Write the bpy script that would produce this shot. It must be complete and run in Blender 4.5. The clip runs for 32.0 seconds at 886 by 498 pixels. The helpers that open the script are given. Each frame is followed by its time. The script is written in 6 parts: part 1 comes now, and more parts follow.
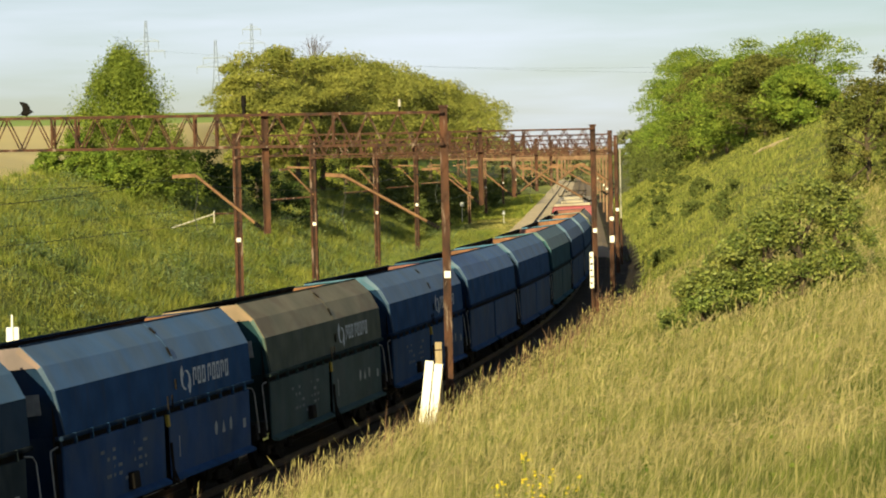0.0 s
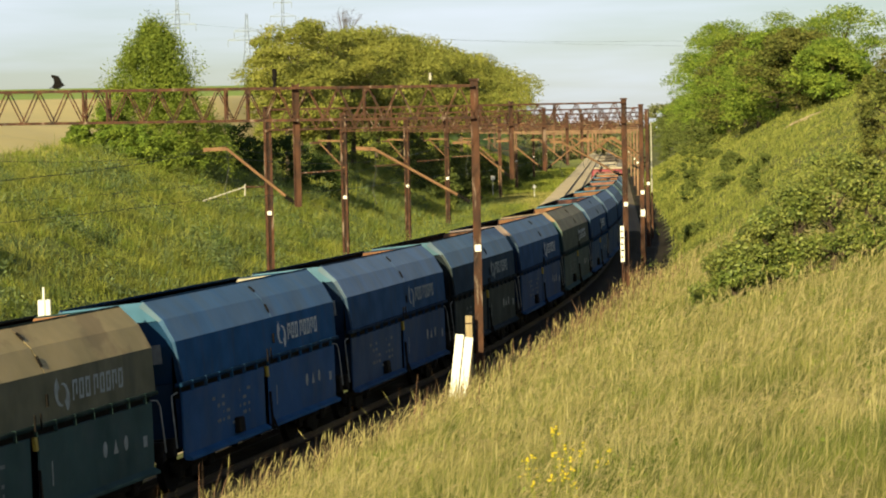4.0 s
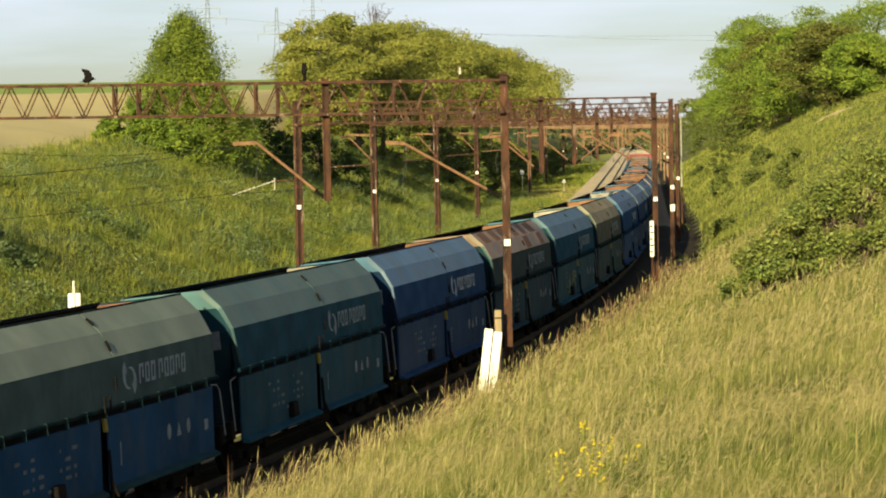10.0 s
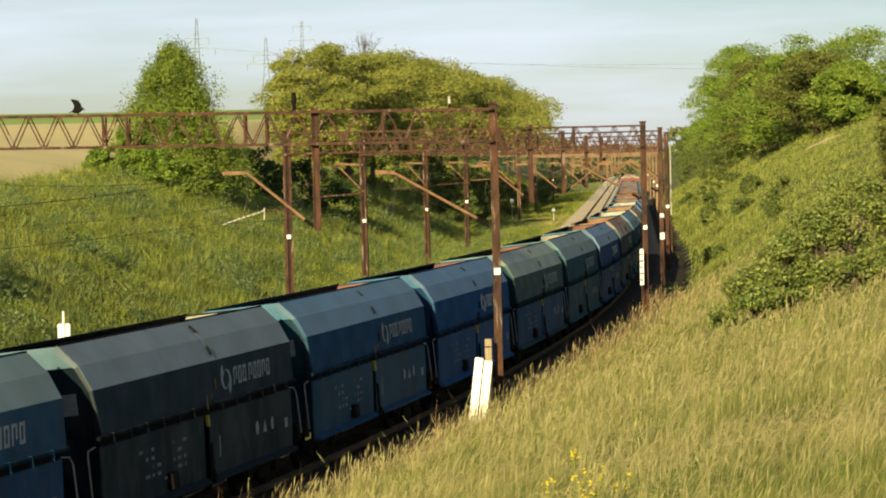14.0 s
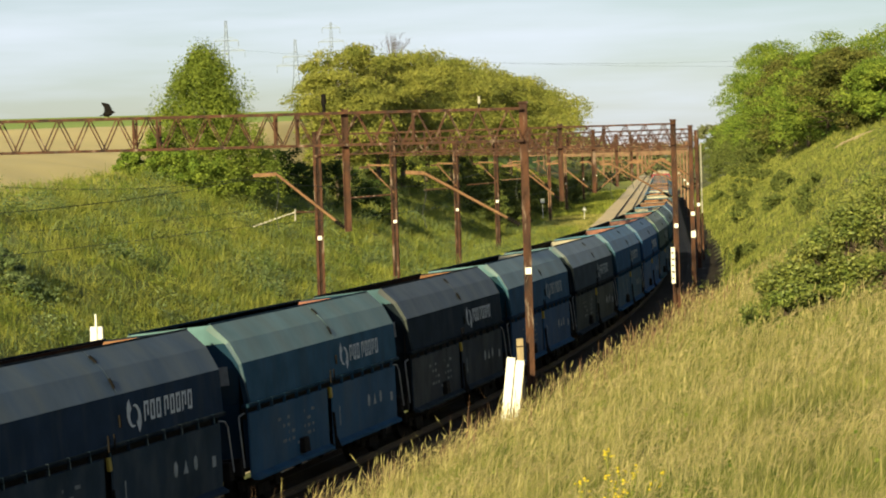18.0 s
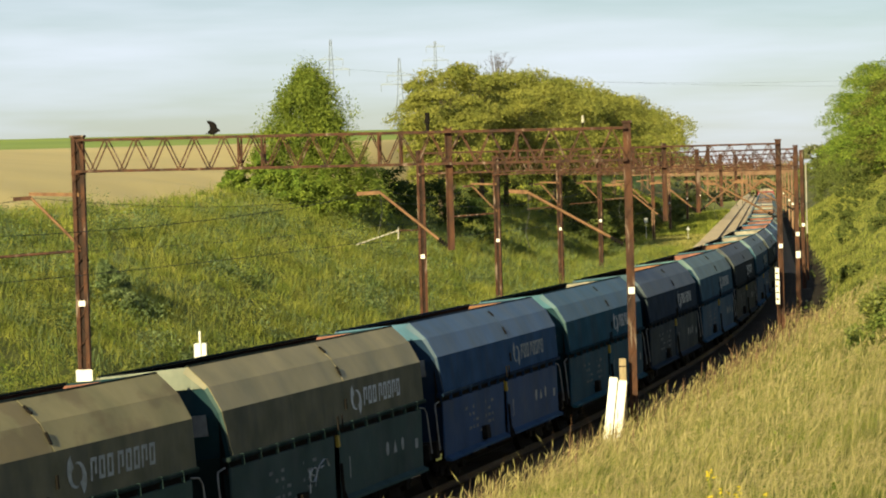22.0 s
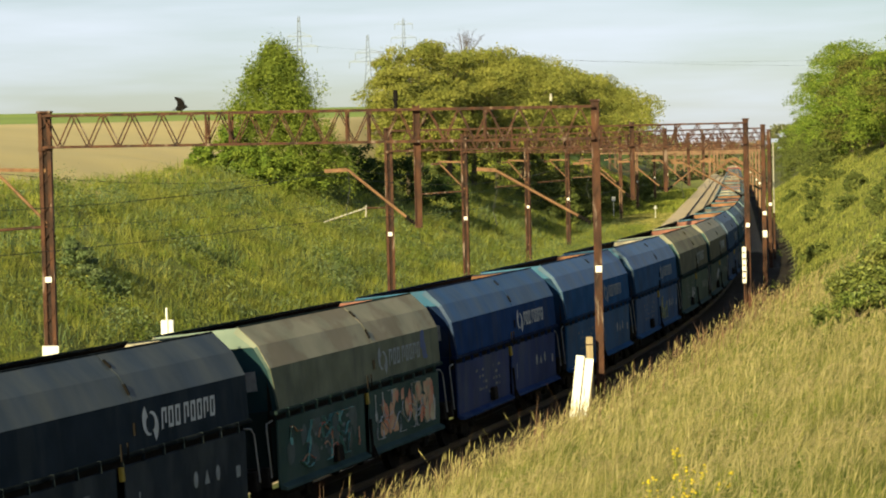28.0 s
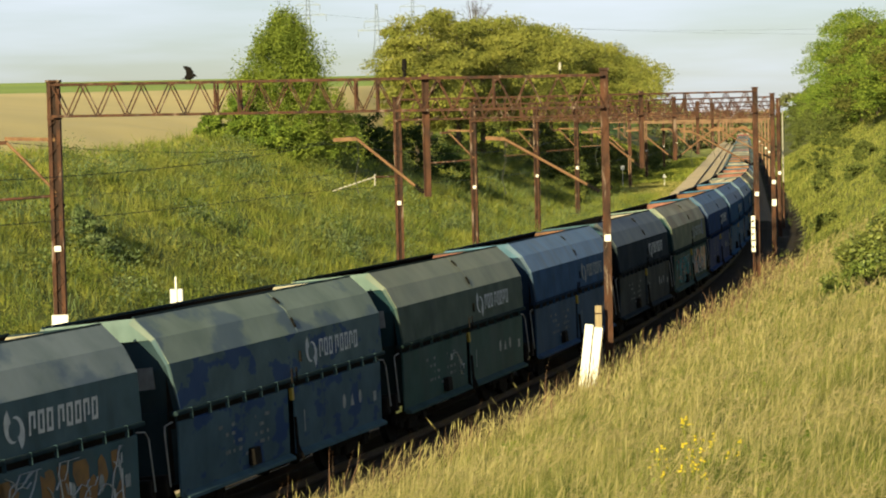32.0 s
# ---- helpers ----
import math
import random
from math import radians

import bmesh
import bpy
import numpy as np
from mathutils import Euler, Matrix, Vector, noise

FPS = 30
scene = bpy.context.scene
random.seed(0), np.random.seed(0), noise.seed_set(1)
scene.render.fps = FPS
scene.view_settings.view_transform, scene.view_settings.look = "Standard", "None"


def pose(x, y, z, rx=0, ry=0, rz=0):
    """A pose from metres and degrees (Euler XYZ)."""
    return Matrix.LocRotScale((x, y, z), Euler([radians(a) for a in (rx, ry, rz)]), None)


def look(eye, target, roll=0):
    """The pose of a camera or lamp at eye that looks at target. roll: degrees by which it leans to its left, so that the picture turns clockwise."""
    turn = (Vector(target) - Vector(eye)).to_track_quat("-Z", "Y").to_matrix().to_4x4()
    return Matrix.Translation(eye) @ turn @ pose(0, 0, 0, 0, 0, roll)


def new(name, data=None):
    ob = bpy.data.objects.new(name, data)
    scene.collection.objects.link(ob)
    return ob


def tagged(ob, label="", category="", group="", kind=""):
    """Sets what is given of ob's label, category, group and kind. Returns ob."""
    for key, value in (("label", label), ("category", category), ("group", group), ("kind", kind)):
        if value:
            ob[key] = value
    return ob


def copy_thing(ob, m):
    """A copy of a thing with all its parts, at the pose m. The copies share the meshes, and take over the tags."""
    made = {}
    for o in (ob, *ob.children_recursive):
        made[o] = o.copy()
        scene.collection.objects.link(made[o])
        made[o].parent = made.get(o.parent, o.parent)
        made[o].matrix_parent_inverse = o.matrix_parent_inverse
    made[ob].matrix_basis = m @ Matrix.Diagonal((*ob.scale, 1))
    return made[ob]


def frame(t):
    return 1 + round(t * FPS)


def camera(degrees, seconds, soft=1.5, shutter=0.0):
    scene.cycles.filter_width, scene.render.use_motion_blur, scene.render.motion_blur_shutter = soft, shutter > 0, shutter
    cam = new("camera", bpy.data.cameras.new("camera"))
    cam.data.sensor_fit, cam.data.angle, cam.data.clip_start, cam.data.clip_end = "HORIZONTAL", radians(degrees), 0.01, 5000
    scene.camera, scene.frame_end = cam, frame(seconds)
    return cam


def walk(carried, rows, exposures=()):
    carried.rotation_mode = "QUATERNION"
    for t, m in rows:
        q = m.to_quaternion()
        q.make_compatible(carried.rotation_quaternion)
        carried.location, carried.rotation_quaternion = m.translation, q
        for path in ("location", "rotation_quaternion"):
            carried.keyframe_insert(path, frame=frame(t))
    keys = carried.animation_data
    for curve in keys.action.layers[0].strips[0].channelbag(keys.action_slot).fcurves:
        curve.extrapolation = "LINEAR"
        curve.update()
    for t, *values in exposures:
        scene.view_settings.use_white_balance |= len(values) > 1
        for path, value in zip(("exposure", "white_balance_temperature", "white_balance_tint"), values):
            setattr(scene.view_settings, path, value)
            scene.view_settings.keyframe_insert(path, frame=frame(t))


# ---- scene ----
cam = camera(22.0, 32.0, soft=2.0)
EYE = 7.39
walk(cam, [
    (0.0, pose(0, 0, EYE, 87.916, 1.330, -5.059)),
    (0.5, pose(0, 0, EYE, 88.001, 1.674, -5.179)),
    (1.0, pose(0, 0, EYE, 88.047, 1.456, -5.107)),
    (1.5, pose(0, 0, EYE, 88.143, 1.463, -4.789)),
    (2.0, pose(0, 0, EYE, 88.074, 1.237, -4.615)),
    (2.5, pose(0, 0, EYE, 87.853, 1.153, -4.566)),
    (3.0, pose(0, 0, EYE, 87.649, 1.200, -4.418)),
    (3.5, pose(0, 0, EYE, 87.397, 1.270, -4.352)),
    (5.5, pose(0, 0, EYE, 87.180, 1.164, -3.939)),
    (6.0, pose(0, 0, EYE, 87.282, 1.288, -3.854)),
    (6.5, pose(0, 0, EYE, 87.337, 1.181, -3.741)),
    (7.0, pose(0, 0, EYE, 87.320, 1.020, -3.797)),
    (7.5, pose(0, 0, EYE, 87.224, 1.049, -3.785)),
    (8.0, pose(0, 0, EYE, 87.168, 0.750, -3.668)),
    (8.5, pose(0, 0, EYE, 87.148, 0.941, -3.583)),
    (9.0, pose(0, 0, EYE, 87.211, 0.946, -3.561)),
    (9.5, pose(0, 0, EYE, 87.186, 1.371, -3.558)),
    (10.0, pose(0, 0, EYE, 87.143, 1.159, -3.544)),
    (10.5, pose(0, 0, EYE, 87.153, 1.014, -3.519)),
    (11.0, pose(0, 0, EYE, 87.232, 1.067, -3.499)),
    (11.5, pose(0, 0, EYE, 87.618, 0.888, -3.527)),
    (12.0, pose(0, 0, EYE, 87.883, 0.909, -3.771)),
    (12.5, pose(0, 0, EYE, 87.967, 0.910, -3.929)),
    (13.0, pose(0, 0, EYE, 87.947, 0.767, -3.978)),
    (13.5, pose(0, 0, EYE, 87.923, 1.163, -3.999)),
    (15.5, pose(0, 0, EYE, 87.664, 1.623, -3.317)),
    (16.0, pose(0, 0, EYE, 87.703, 1.716, -2.984)),
    (16.5, pose(0, 0, EYE, 87.642, 1.774, -2.759)),
    (17.0, pose(0, 0, EYE, 87.723, 1.939, -2.748)),
    (17.5, pose(0, 0, EYE, 87.815, 1.576, -3.032)),
    (18.0, pose(0, 0, EYE, 87.891, 1.862, -3.046)),
    (18.5, pose(0, 0, EYE, 87.914, 1.898, -3.013)),
    (19.0, pose(0, 0, EYE, 87.950, 2.096, -2.997)),
    (19.5, pose(0, 0, EYE, 87.991, 1.905, -2.982)),
    (20.0, pose(0, 0, EYE, 88.066, 1.840, -2.988)),
    (20.5, pose(0, 0, EYE, 88.206, 1.724, -2.264)),
    (21.0, pose(0, 0, EYE, 88.275, 1.773, -1.705)),
    (21.5, pose(0, 0, EYE, 88.398, 1.641, -1.181)),
    (22.0, pose(0, 0, EYE, 88.443, 1.625, -0.451)),
    (22.5, pose(0, 0, EYE, 88.580, 1.720, 0.052)),
    (23.0, pose(0, 0, EYE, 88.549, 1.599, -0.040)),
    (23.5, pose(0, 0, EYE, 88.187, 1.733, -0.090)),
    (24.0, pose(0, 0, EYE, 87.665, 1.910, -0.166)),
    (24.5, pose(0, 0, EYE, 87.224, 1.820, -0.245)),
    (26.5, pose(0, 0, EYE, 87.138, 1.948, -0.338)),
    (27.0, pose(0, 0, EYE, 87.256, 1.658, -0.458)),
    (27.5, pose(0, 0, EYE, 87.753, 1.632, -0.713)),
    (28.0, pose(0, 0, EYE, 87.862, 1.349, -1.259)),
    (28.5, pose(0, 0, EYE, 87.784, 1.494, -1.200)),
    (29.0, pose(0, 0, EYE, 87.492, 1.736, -1.027)),
    (29.5, pose(0, 0, EYE, 87.406, 1.471, -0.939)),
    (30.0, pose(0, 0, EYE, 87.397, 1.379, -0.882)),
    (30.5, pose(0, 0, EYE, 87.342, 1.060, -0.915)),
    (31.0, pose(0, 0, EYE, 87.336, 1.340, -1.010)),
    (31.5, pose(0, 0, EYE, 87.297, 1.250, -1.035)),
    (32.0, pose(0, 0, EYE, 87.086, 1.376, -1.035)),
], exposures=[(0.0, 0.88), (32.0, 0.88)])

# ---- light: low evening sun from behind the camera's left shoulder ----
SUN_FROM = Vector((-0.353, -0.936, 0.0)).normalized()
SUN_ELEV = radians(17.5)
world = bpy.data.worlds.new("world")
scene.world = world
world.use_nodes = True
wn, wl = world.node_tree.nodes, world.node_tree.links
wn.clear()
w_out, w_bg = wn.new("ShaderNodeOutputWorld"), wn.new("ShaderNodeBackground")
w_sky = wn.new("ShaderNodeTexSky")
w_sky.sky_type, w_sky.sun_disc = "NISHITA", False
w_sky.sun_elevation = SUN_ELEV
w_sky.sun_rotation = math.atan2(SUN_FROM.x, SUN_FROM.y)
w_sky.air_density, w_sky.dust_density, w_sky.ozone_density = 1.0, 0.7, 2.2
# thin high cloud veil over the blue
w_tc, w_map = wn.new("ShaderNodeTexCoord"), wn.new("ShaderNodeMapping")
w_map.inputs["Scale"].default_value = (1.3, 1.3, 11.0)
w_no = wn.new("ShaderNodeTexNoise")
w_no.inputs["Scale"].default_value, w_no.inputs["Detail"].default_value, w_no.inputs["Roughness"].default_value = 2.2, 5.0, 0.55
w_rm = wn.new("ShaderNodeMapRange")
w_rm.inputs["From Min"].default_value, w_rm.inputs["From Max"].default_value = 0.38, 0.64
w_rm.inputs["To Min"].default_value, w_rm.inputs["To Max"].default_value = 0.20, 0.90
w_mx = wn.new("ShaderNodeMix")
w_mx.data_type = "RGBA"
w_mx.inputs["B"].default_value = (8.9, 9.8, 10.9, 1.0)
w_bg.inputs["Strength"].default_value = 0.0505
wl.new(w_tc.outputs["Generated"], w_map.inputs["Vector"])
wl.new(w_map.outputs["Vector"], w_no.inputs["Vector"])
wl.new(w_no.outputs["Fac"], w_rm.inputs["Value"])
# the veil thickens towards the horizon, as a thin cloud sheet does
w_sep, w_el, w_mu = wn.new("ShaderNodeSeparateXYZ"), wn.new("ShaderNodeMapRange"), wn.new("ShaderNodeMath")
w_el.inputs["From Min"].default_value, w_el.inputs["From Max"].default_value = 0.16, 0.75
w_el.inputs["To Min"].default_value, w_el.inputs["To Max"].default_value = 1.0, 0.12
w_mu.operation = "MULTIPLY"
wl.new(w_tc.outputs["Generated"], w_sep.inputs[0])
wl.new(w_sep.outputs["Z"], w_el.inputs["Value"])
wl.new(w_el.outputs["Result"], w_mu.inputs[0])
wl.new(w_rm.outputs["Result"], w_mu.inputs[1])
wl.new(w_mu.outputs[0], w_mx.inputs["Factor"])
wl.new(w_sky.outputs["Color"], w_mx.inputs["A"])
wl.new(w_mx.outputs["Result"], w_bg.inputs["Color"])
wl.new(w_bg.outputs["Background"], w_out.inputs["Surface"])
sun = new("sun", bpy.data.lights.new("sun", "SUN"))
sun.data.energy, sun.data.angle, sun.data.color = 5.0, radians(0.6), (1.0, 0.855, 0.465)
sun.matrix_world = look((0, 0, 80), Vector((0, 0, 80)) - Vector((SUN_FROM.x * math.cos(SUN_ELEV), SUN_FROM.y * math.cos(SUN_ELEV), math.sin(SUN_ELEV))))

# ---- materials ----
def mat(name, col, col2=None, scale=3.0, rough=0.8, metal=0.0, bump=0.2, bscale=None, obj=False, dirt=None, dirt_amt=0.5, stretch=(1, 1, 1), rand=0.0, spec=0.3, trans=0.0, edge=(0.3, 0.7), dedge=(0.5, 0.72), dscale=1.7, dstretch=(1.0, 1.6, 0.35)):
    """Procedural surface: two colours mixed by noise at two scales, bump, optional object colour, dirt and random change of value."""
    m = bpy.data.materials.new(name)
    m.use_nodes = True
    n, l = m.node_tree.nodes, m.node_tree.links
    b = n["Principled BSDF"]
    b.inputs["Roughness"].default_value, b.inputs["Metallic"].default_value = rough, metal
    b.inputs["Specular IOR Level"].default_value = spec
    tc, mp = n.new("ShaderNodeTexCoord"), n.new("ShaderNodeMapping")
    mp.inputs["Scale"].default_value = stretch
    l.new(tc.outputs["Object"], mp.inputs["Vector"])
    n1, n2 = n.new("ShaderNodeTexNoise"), n.new("ShaderNodeTexNoise")
    n1.inputs["Scale"].default_value, n1.inputs["Detail"].default_value = scale, 6.0
    n2.inputs["Scale"].default_value, n2.inputs["Detail"].default_value = (bscale or scale * 9), 5.0
    for q in (n1, n2):
        l.new(mp.outputs["Vector"], q.inputs["Vector"])
    mx = n.new("ShaderNodeMix")
    mx.data_type = "RGBA"
    rmp = n.new("ShaderNodeMapRange")
    rmp.inputs["From Min"].default_value, rmp.inputs["From Max"].default_value = edge
    l.new(n1.outputs["Fac"], rmp.inputs["Value"])
    l.new(rmp.outputs["Result"], mx.inputs["Factor"])
    c2 = col2 or tuple(c * 0.7 for c in col)
    if obj:
        oi = n.new("ShaderNodeObjectInfo")
        dk = n.new("ShaderNodeMix")
        dk.data_type, dk.blend_type = "RGBA", "MULTIPLY"
        dk.inputs["Factor"].default_value = 1.0
        dk.inputs["B"].default_value = (0.62, 0.66, 0.66, 1)
        l.new(oi.outputs["Color"], dk.inputs["A"])
        l.new(oi.outputs["Color"], mx.inputs["A"])
        l.new(dk.outputs["Result"], mx.inputs["B"])
    else:
        mx.inputs["A"].default_value, mx.inputs["B"].default_value = (*col, 1), (*c2, 1)
    last = mx.outputs["Result"]
    if dirt:
        dm, dr = n.new("ShaderNodeMix"), n.new("ShaderNodeMapRange")
        dm.data_type = "RGBA"
        dr.inputs["From Min"].default_value, dr.inputs["From Max"].default_value = dedge
        dr.inputs["To Max"].default_value = dirt_amt
        n3, mp3 = n.new("ShaderNodeTexNoise"), n.new("ShaderNodeMapping")
        mp3.inputs["Scale"].default_value = dstretch
        n3.inputs["Scale"].default_value, n3.inputs["Detail"].default_value = dscale, 6.0
        rv = n.new("ShaderNodeObjectInfo")
        vm = n.new("ShaderNodeVectorMath")
        cx = n.new("ShaderNodeCombineXYZ")
        mu = n.new("ShaderNodeMath")
        mu.operation = "MULTIPLY"
        mu.inputs[1].default_value = 57.0
        l.new(rv.outputs["Random"], mu.inputs[0])
        l.new(mu.outputs[0], cx.inputs["Y"])
        l.new(tc.outputs["Object"], vm.inputs[0])
        l.new(cx.outputs[0], vm.inputs[1])
        l.new(vm.outputs[0], mp3.inputs["Vector"])
        l.new(mp3.outputs["Vector"], n3.inputs["Vector"])
        l.new(n3.outputs["Fac"], dr.inputs["Value"])
        l.new(dr.outputs["Result"], dm.inputs["Factor"])
        l.new(last, dm.inputs["A"])
        dm.inputs["B"].default_value = (*dirt, 1)
        last = dm.outputs["Result"]
    if rand:
        ge, rr, hs = n.new("ShaderNodeNewGeometry"), n.new("ShaderNodeMapRange"), n.new("ShaderNodeHueSaturation")
        rr.inputs["To Min"].default_value, rr.inputs["To Max"].default_value = 1 - rand, 1 + rand
        l.new(ge.outputs["Random Per Island"], rr.inputs["Value"])
        l.new(rr.outputs["Result"], hs.inputs["Value"])
        h2 = n.new("ShaderNodeMapRange")
        h2.inputs["To Min"].default_value, h2.inputs["To Max"].default_value = 0.5 + rand * 0.03, 0.5 - rand * 0.035
        l.new(ge.outputs["Random Per Island"], h2.inputs["Value"])
        l.new(h2.outputs["Result"], hs.inputs["Hue"])
        l.new(last, hs.inputs["Color"])
        last = hs.outputs["Color"]
    l.new(last, b.inputs["Base Color"])
    if bump:
        bp = n.new("ShaderNodeBump")
        bp.inputs["Strength"].default_value, bp.inputs["Distance"].default_value = bump, 0.05
        l.new(n2.outputs["Fac"], bp.inputs["Height"])
        l.new(bp.outputs["Normal"], b.inputs["Normal"])
    if trans:
        td, ad = n.new("ShaderNodeBsdfTranslucent"), n.new("ShaderNodeMixShader")
        ad.inputs["Fac"].default_value = trans
        l.new(last, td.inputs["Color"])
        l.new(b.outputs["BSDF"], ad.inputs[1])
        l.new(td.outputs["BSDF"], ad.inputs[2])
        l.new(ad.outputs["Shader"], n["Material Output"].inputs["Surface"])
    return m


M_BANK = mat("bank_turf", (0.085, 0.11, 0.027), (0.12, 0.125, 0.035), 0.35, 0.95, bump=0.3, bscale=6)
M_VERGE = mat("dry_bank_turf", (0.115, 0.115, 0.038), (0.075, 0.09, 0.026), 0.3, 0.95, bump=0.3, bscale=6)
M_FIELD = mat("stubble_field", (0.56, 0.45, 0.20), (0.47, 0.385, 0.18), 0.05, 0.95, bump=0.5, bscale=2)
M_CROP = mat("green_crop", (0.26, 0.34, 0.06), (0.20, 0.28, 0.05), 0.03, 0.95, bump=0.5, bscale=1)
M_MEADOW = mat("meadow_turf", (0.34, 0.345, 0.075), (0.25, 0.27, 0.055), 0.2, 0.95, bump=0.1, bscale=4)
# stone ballast with the train's shadow put into its dark colour
M_SHADEBED = mat("shaded_ballast_stone", (0.028, 0.024, 0.020), (0.055, 0.046, 0.036), 1.2, 0.95, bump=1.0, bscale=18, spec=0.05)
M_SANDBED = mat("sandy_ballast", (0.66, 0.53, 0.36), (0.52, 0.42, 0.28), 0.8, 0.95, bump=0.2, bscale=18)
M_FARBED = mat("brown_ballast", (0.26, 0.195, 0.13), (0.18, 0.135, 0.09), 0.8, 0.95, bump=0.2, bscale=18)
# rust of the far gantries, sunlight and haze painted in as paleness
M_FARRUST = mat("sunlit_far_rust", (0.27, 0.165, 0.105), (0.11, 0.062, 0.042), 1.1, 0.85, bump=0.2)
M_SLEEPER = mat("weathered_sleeper", (0.09, 0.075, 0.058), (0.05, 0.042, 0.034), 3, 0.9, bump=0.5)
M_RAIL = mat("rail_steel", (0.025, 0.017, 0.013), (0.04, 0.028, 0.02), 6, 0.6, 0.3, bump=0.2)
M_RUST = mat("rusted_steel", (0.098, 0.042, 0.023), (0.024, 0.014, 0.012), 3.6, 0.85, 0.1, bump=0.5, bscale=30, stretch=(1, 1, 0.4), dirt=(0.30, 0.235, 0.19), dirt_amt=0.55, dedge=(0.60, 0.68), dscale=4.0, dstretch=(1.2, 1.2, 0.22))
# rust darkened to paint the shadow inside the broad posts
M_SHADERUST = mat("shaded_rust", (0.030, 0.016, 0.012), (0.016, 0.010, 0.009), 3.0, 0.9, bump=0.3)
M_RUSTL = mat("orange_rusted_tube", (0.25, 0.14, 0.072), (0.13, 0.068, 0.038), 4, 0.8, 0.1, bump=0.4)
M_WHITE = mat("white_paint", (0.78, 0.78, 0.75), (0.66, 0.66, 0.62), 5, 0.6, bump=0.1)
M_BLACK = mat("dark_iron", (0.007, 0.0065, 0.0065), (0.013, 0.011, 0.010), 6, 0.85, 0.0, bump=0.3, spec=0.06)
M_PAINT = mat("wagon_paint", (1, 1, 1), None, 1.3, 0.8, 0.0, bump=0.12, bscale=5, obj=True, dirt=(0.042, 0.050, 0.054), dirt_amt=0.32, dedge=(0.48, 0.66), spec=0.02)
M_DOOR = mat("wagon_door_paint", (1, 1, 1), None, 1.0, 0.65, 0.0, bump=0.15, bscale=5, obj=True, dirt=(0.075, 0.085, 0.09), dirt_amt=0.34, dedge=(0.44, 0.68), dscale=1.8, dstretch=(1.0, 1.0, 0.5), spec=0.03)
M_ROOF = mat("wagon_hood_paint", (1, 1, 1), None, 0.9, 0.5, 0.0, bump=0.25, bscale=2.2, obj=True, dirt=(0.115, 0.118, 0.095), dirt_amt=0.45, dedge=(0.38, 0.72), dscale=0.8, spec=0.16)
M_ROOFP = mat("patchy_hood_paint", (1, 1, 1), None, 0.9, 0.6, 0.0, bump=0.25, bscale=2.2, obj=True, dirt=(0.115, 0.075, 0.048), dirt_amt=0.45, dedge=(0.50, 0.58), dscale=1.0, dstretch=(0.8, 0.6, 1.0), spec=0.12)
M_ROOFB = mat("overpainted_hood", (1, 1, 1), None, 0.9, 0.6, 0.0, bump=0.25, bscale=2.2, obj=True, dirt=(0.055, 0.085, 0.135), dirt_amt=0.7, dedge=(0.50, 0.57), dscale=0.9, dstretch=(0.8, 0.6, 1.0), spec=0.12)
M_WALLB = mat("overpainted_wall", (1, 1, 1), None, 1.3, 0.6, 0.0, bump=0.12, bscale=5, obj=True, dirt=(0.012, 0.035, 0.125), dirt_amt=0.7, dedge=(0.55, 0.58), dscale=1.5, dstretch=(1.0, 0.7, 1.2), spec=0.03)
M_INNER = mat("hopper_lining", (1, 1, 1), None, 2.0, 0.85, 0.0, bump=0.4, obj=True, dirt=(0.05, 0.04, 0.035), dirt_amt=0.7)
# coal soot, with the shade inside the hopper also in the colour
M_COAL = mat("sooty_shaded_lining", (0.012, 0.0105, 0.010), (0.022, 0.018, 0.015), 3, 0.9, bump=0.4, spec=0.05)
M_FADED = mat("faded_marking", (0.17, 0.19, 0.20), (0.08, 0.09, 0.095), 8, 0.8, bump=0.05, spec=0.1)
M_SIGN = mat("door_sign_paint", (0.27, 0.30, 0.31), (0.17, 0.19, 0.20), 8, 0.75, bump=0.05, spec=0.1)
M_CREAMIRON = mat("cream_insulator", (0.42, 0.40, 0.34), (0.30, 0.28, 0.24), 6, 0.7, bump=0.1)
M_YELLOW = mat("yellow_lever_paint", (0.30, 0.22, 0.03), None, 5, 0.6)
M_LOGO = mat("white_marking", (0.42, 0.45, 0.47), (0.28, 0.30, 0.32), 8, 0.7, bump=0.05)
M_WOOD = mat("weathered_timber", (0.40, 0.32, 0.20), (0.22, 0.165, 0.10), 3, 0.9, bump=0.4, stretch=(6, 6, 0.7))
M_WIRE = mat("aged_copper_wire", (0.04, 0.045, 0.04), None, 2, 0.6, 0.5, bump=0)
M_GREYIRON = mat("grey_painted_iron", (0.20, 0.21, 0.21), (0.12, 0.12, 0.12), 6, 0.6, 0.2, bump=0.1)
M_BARK = mat("tree_bark", (0.12, 0.09, 0.06), (0.07, 0.055, 0.04), 5, 0.95, bump=0.8, stretch=(4, 4, 1))


# ---- helpers for meshes ----
def mesh_obj(name, verts, faces, mats, parent=None, label="", midx=None, smooth=False):
    me = bpy.data.meshes.new(name)
    me.from_pydata([tuple(v) for v in verts], [], faces)
    for m in (mats if isinstance(mats, (list, tuple)) else [mats]):
        me.materials.append(m)
    if midx is not None:
        me.polygons.foreach_set("material_index", np.asarray(midx, dtype=np.int32))
    if smooth:
        me.polygons.foreach_set("use_smooth", np.ones(len(me.polygons), dtype=bool))
    me.update()
    ob = new(name, me)
    if parent:
        ob.parent = parent
    if label:
        ob["label"] = label
    return ob


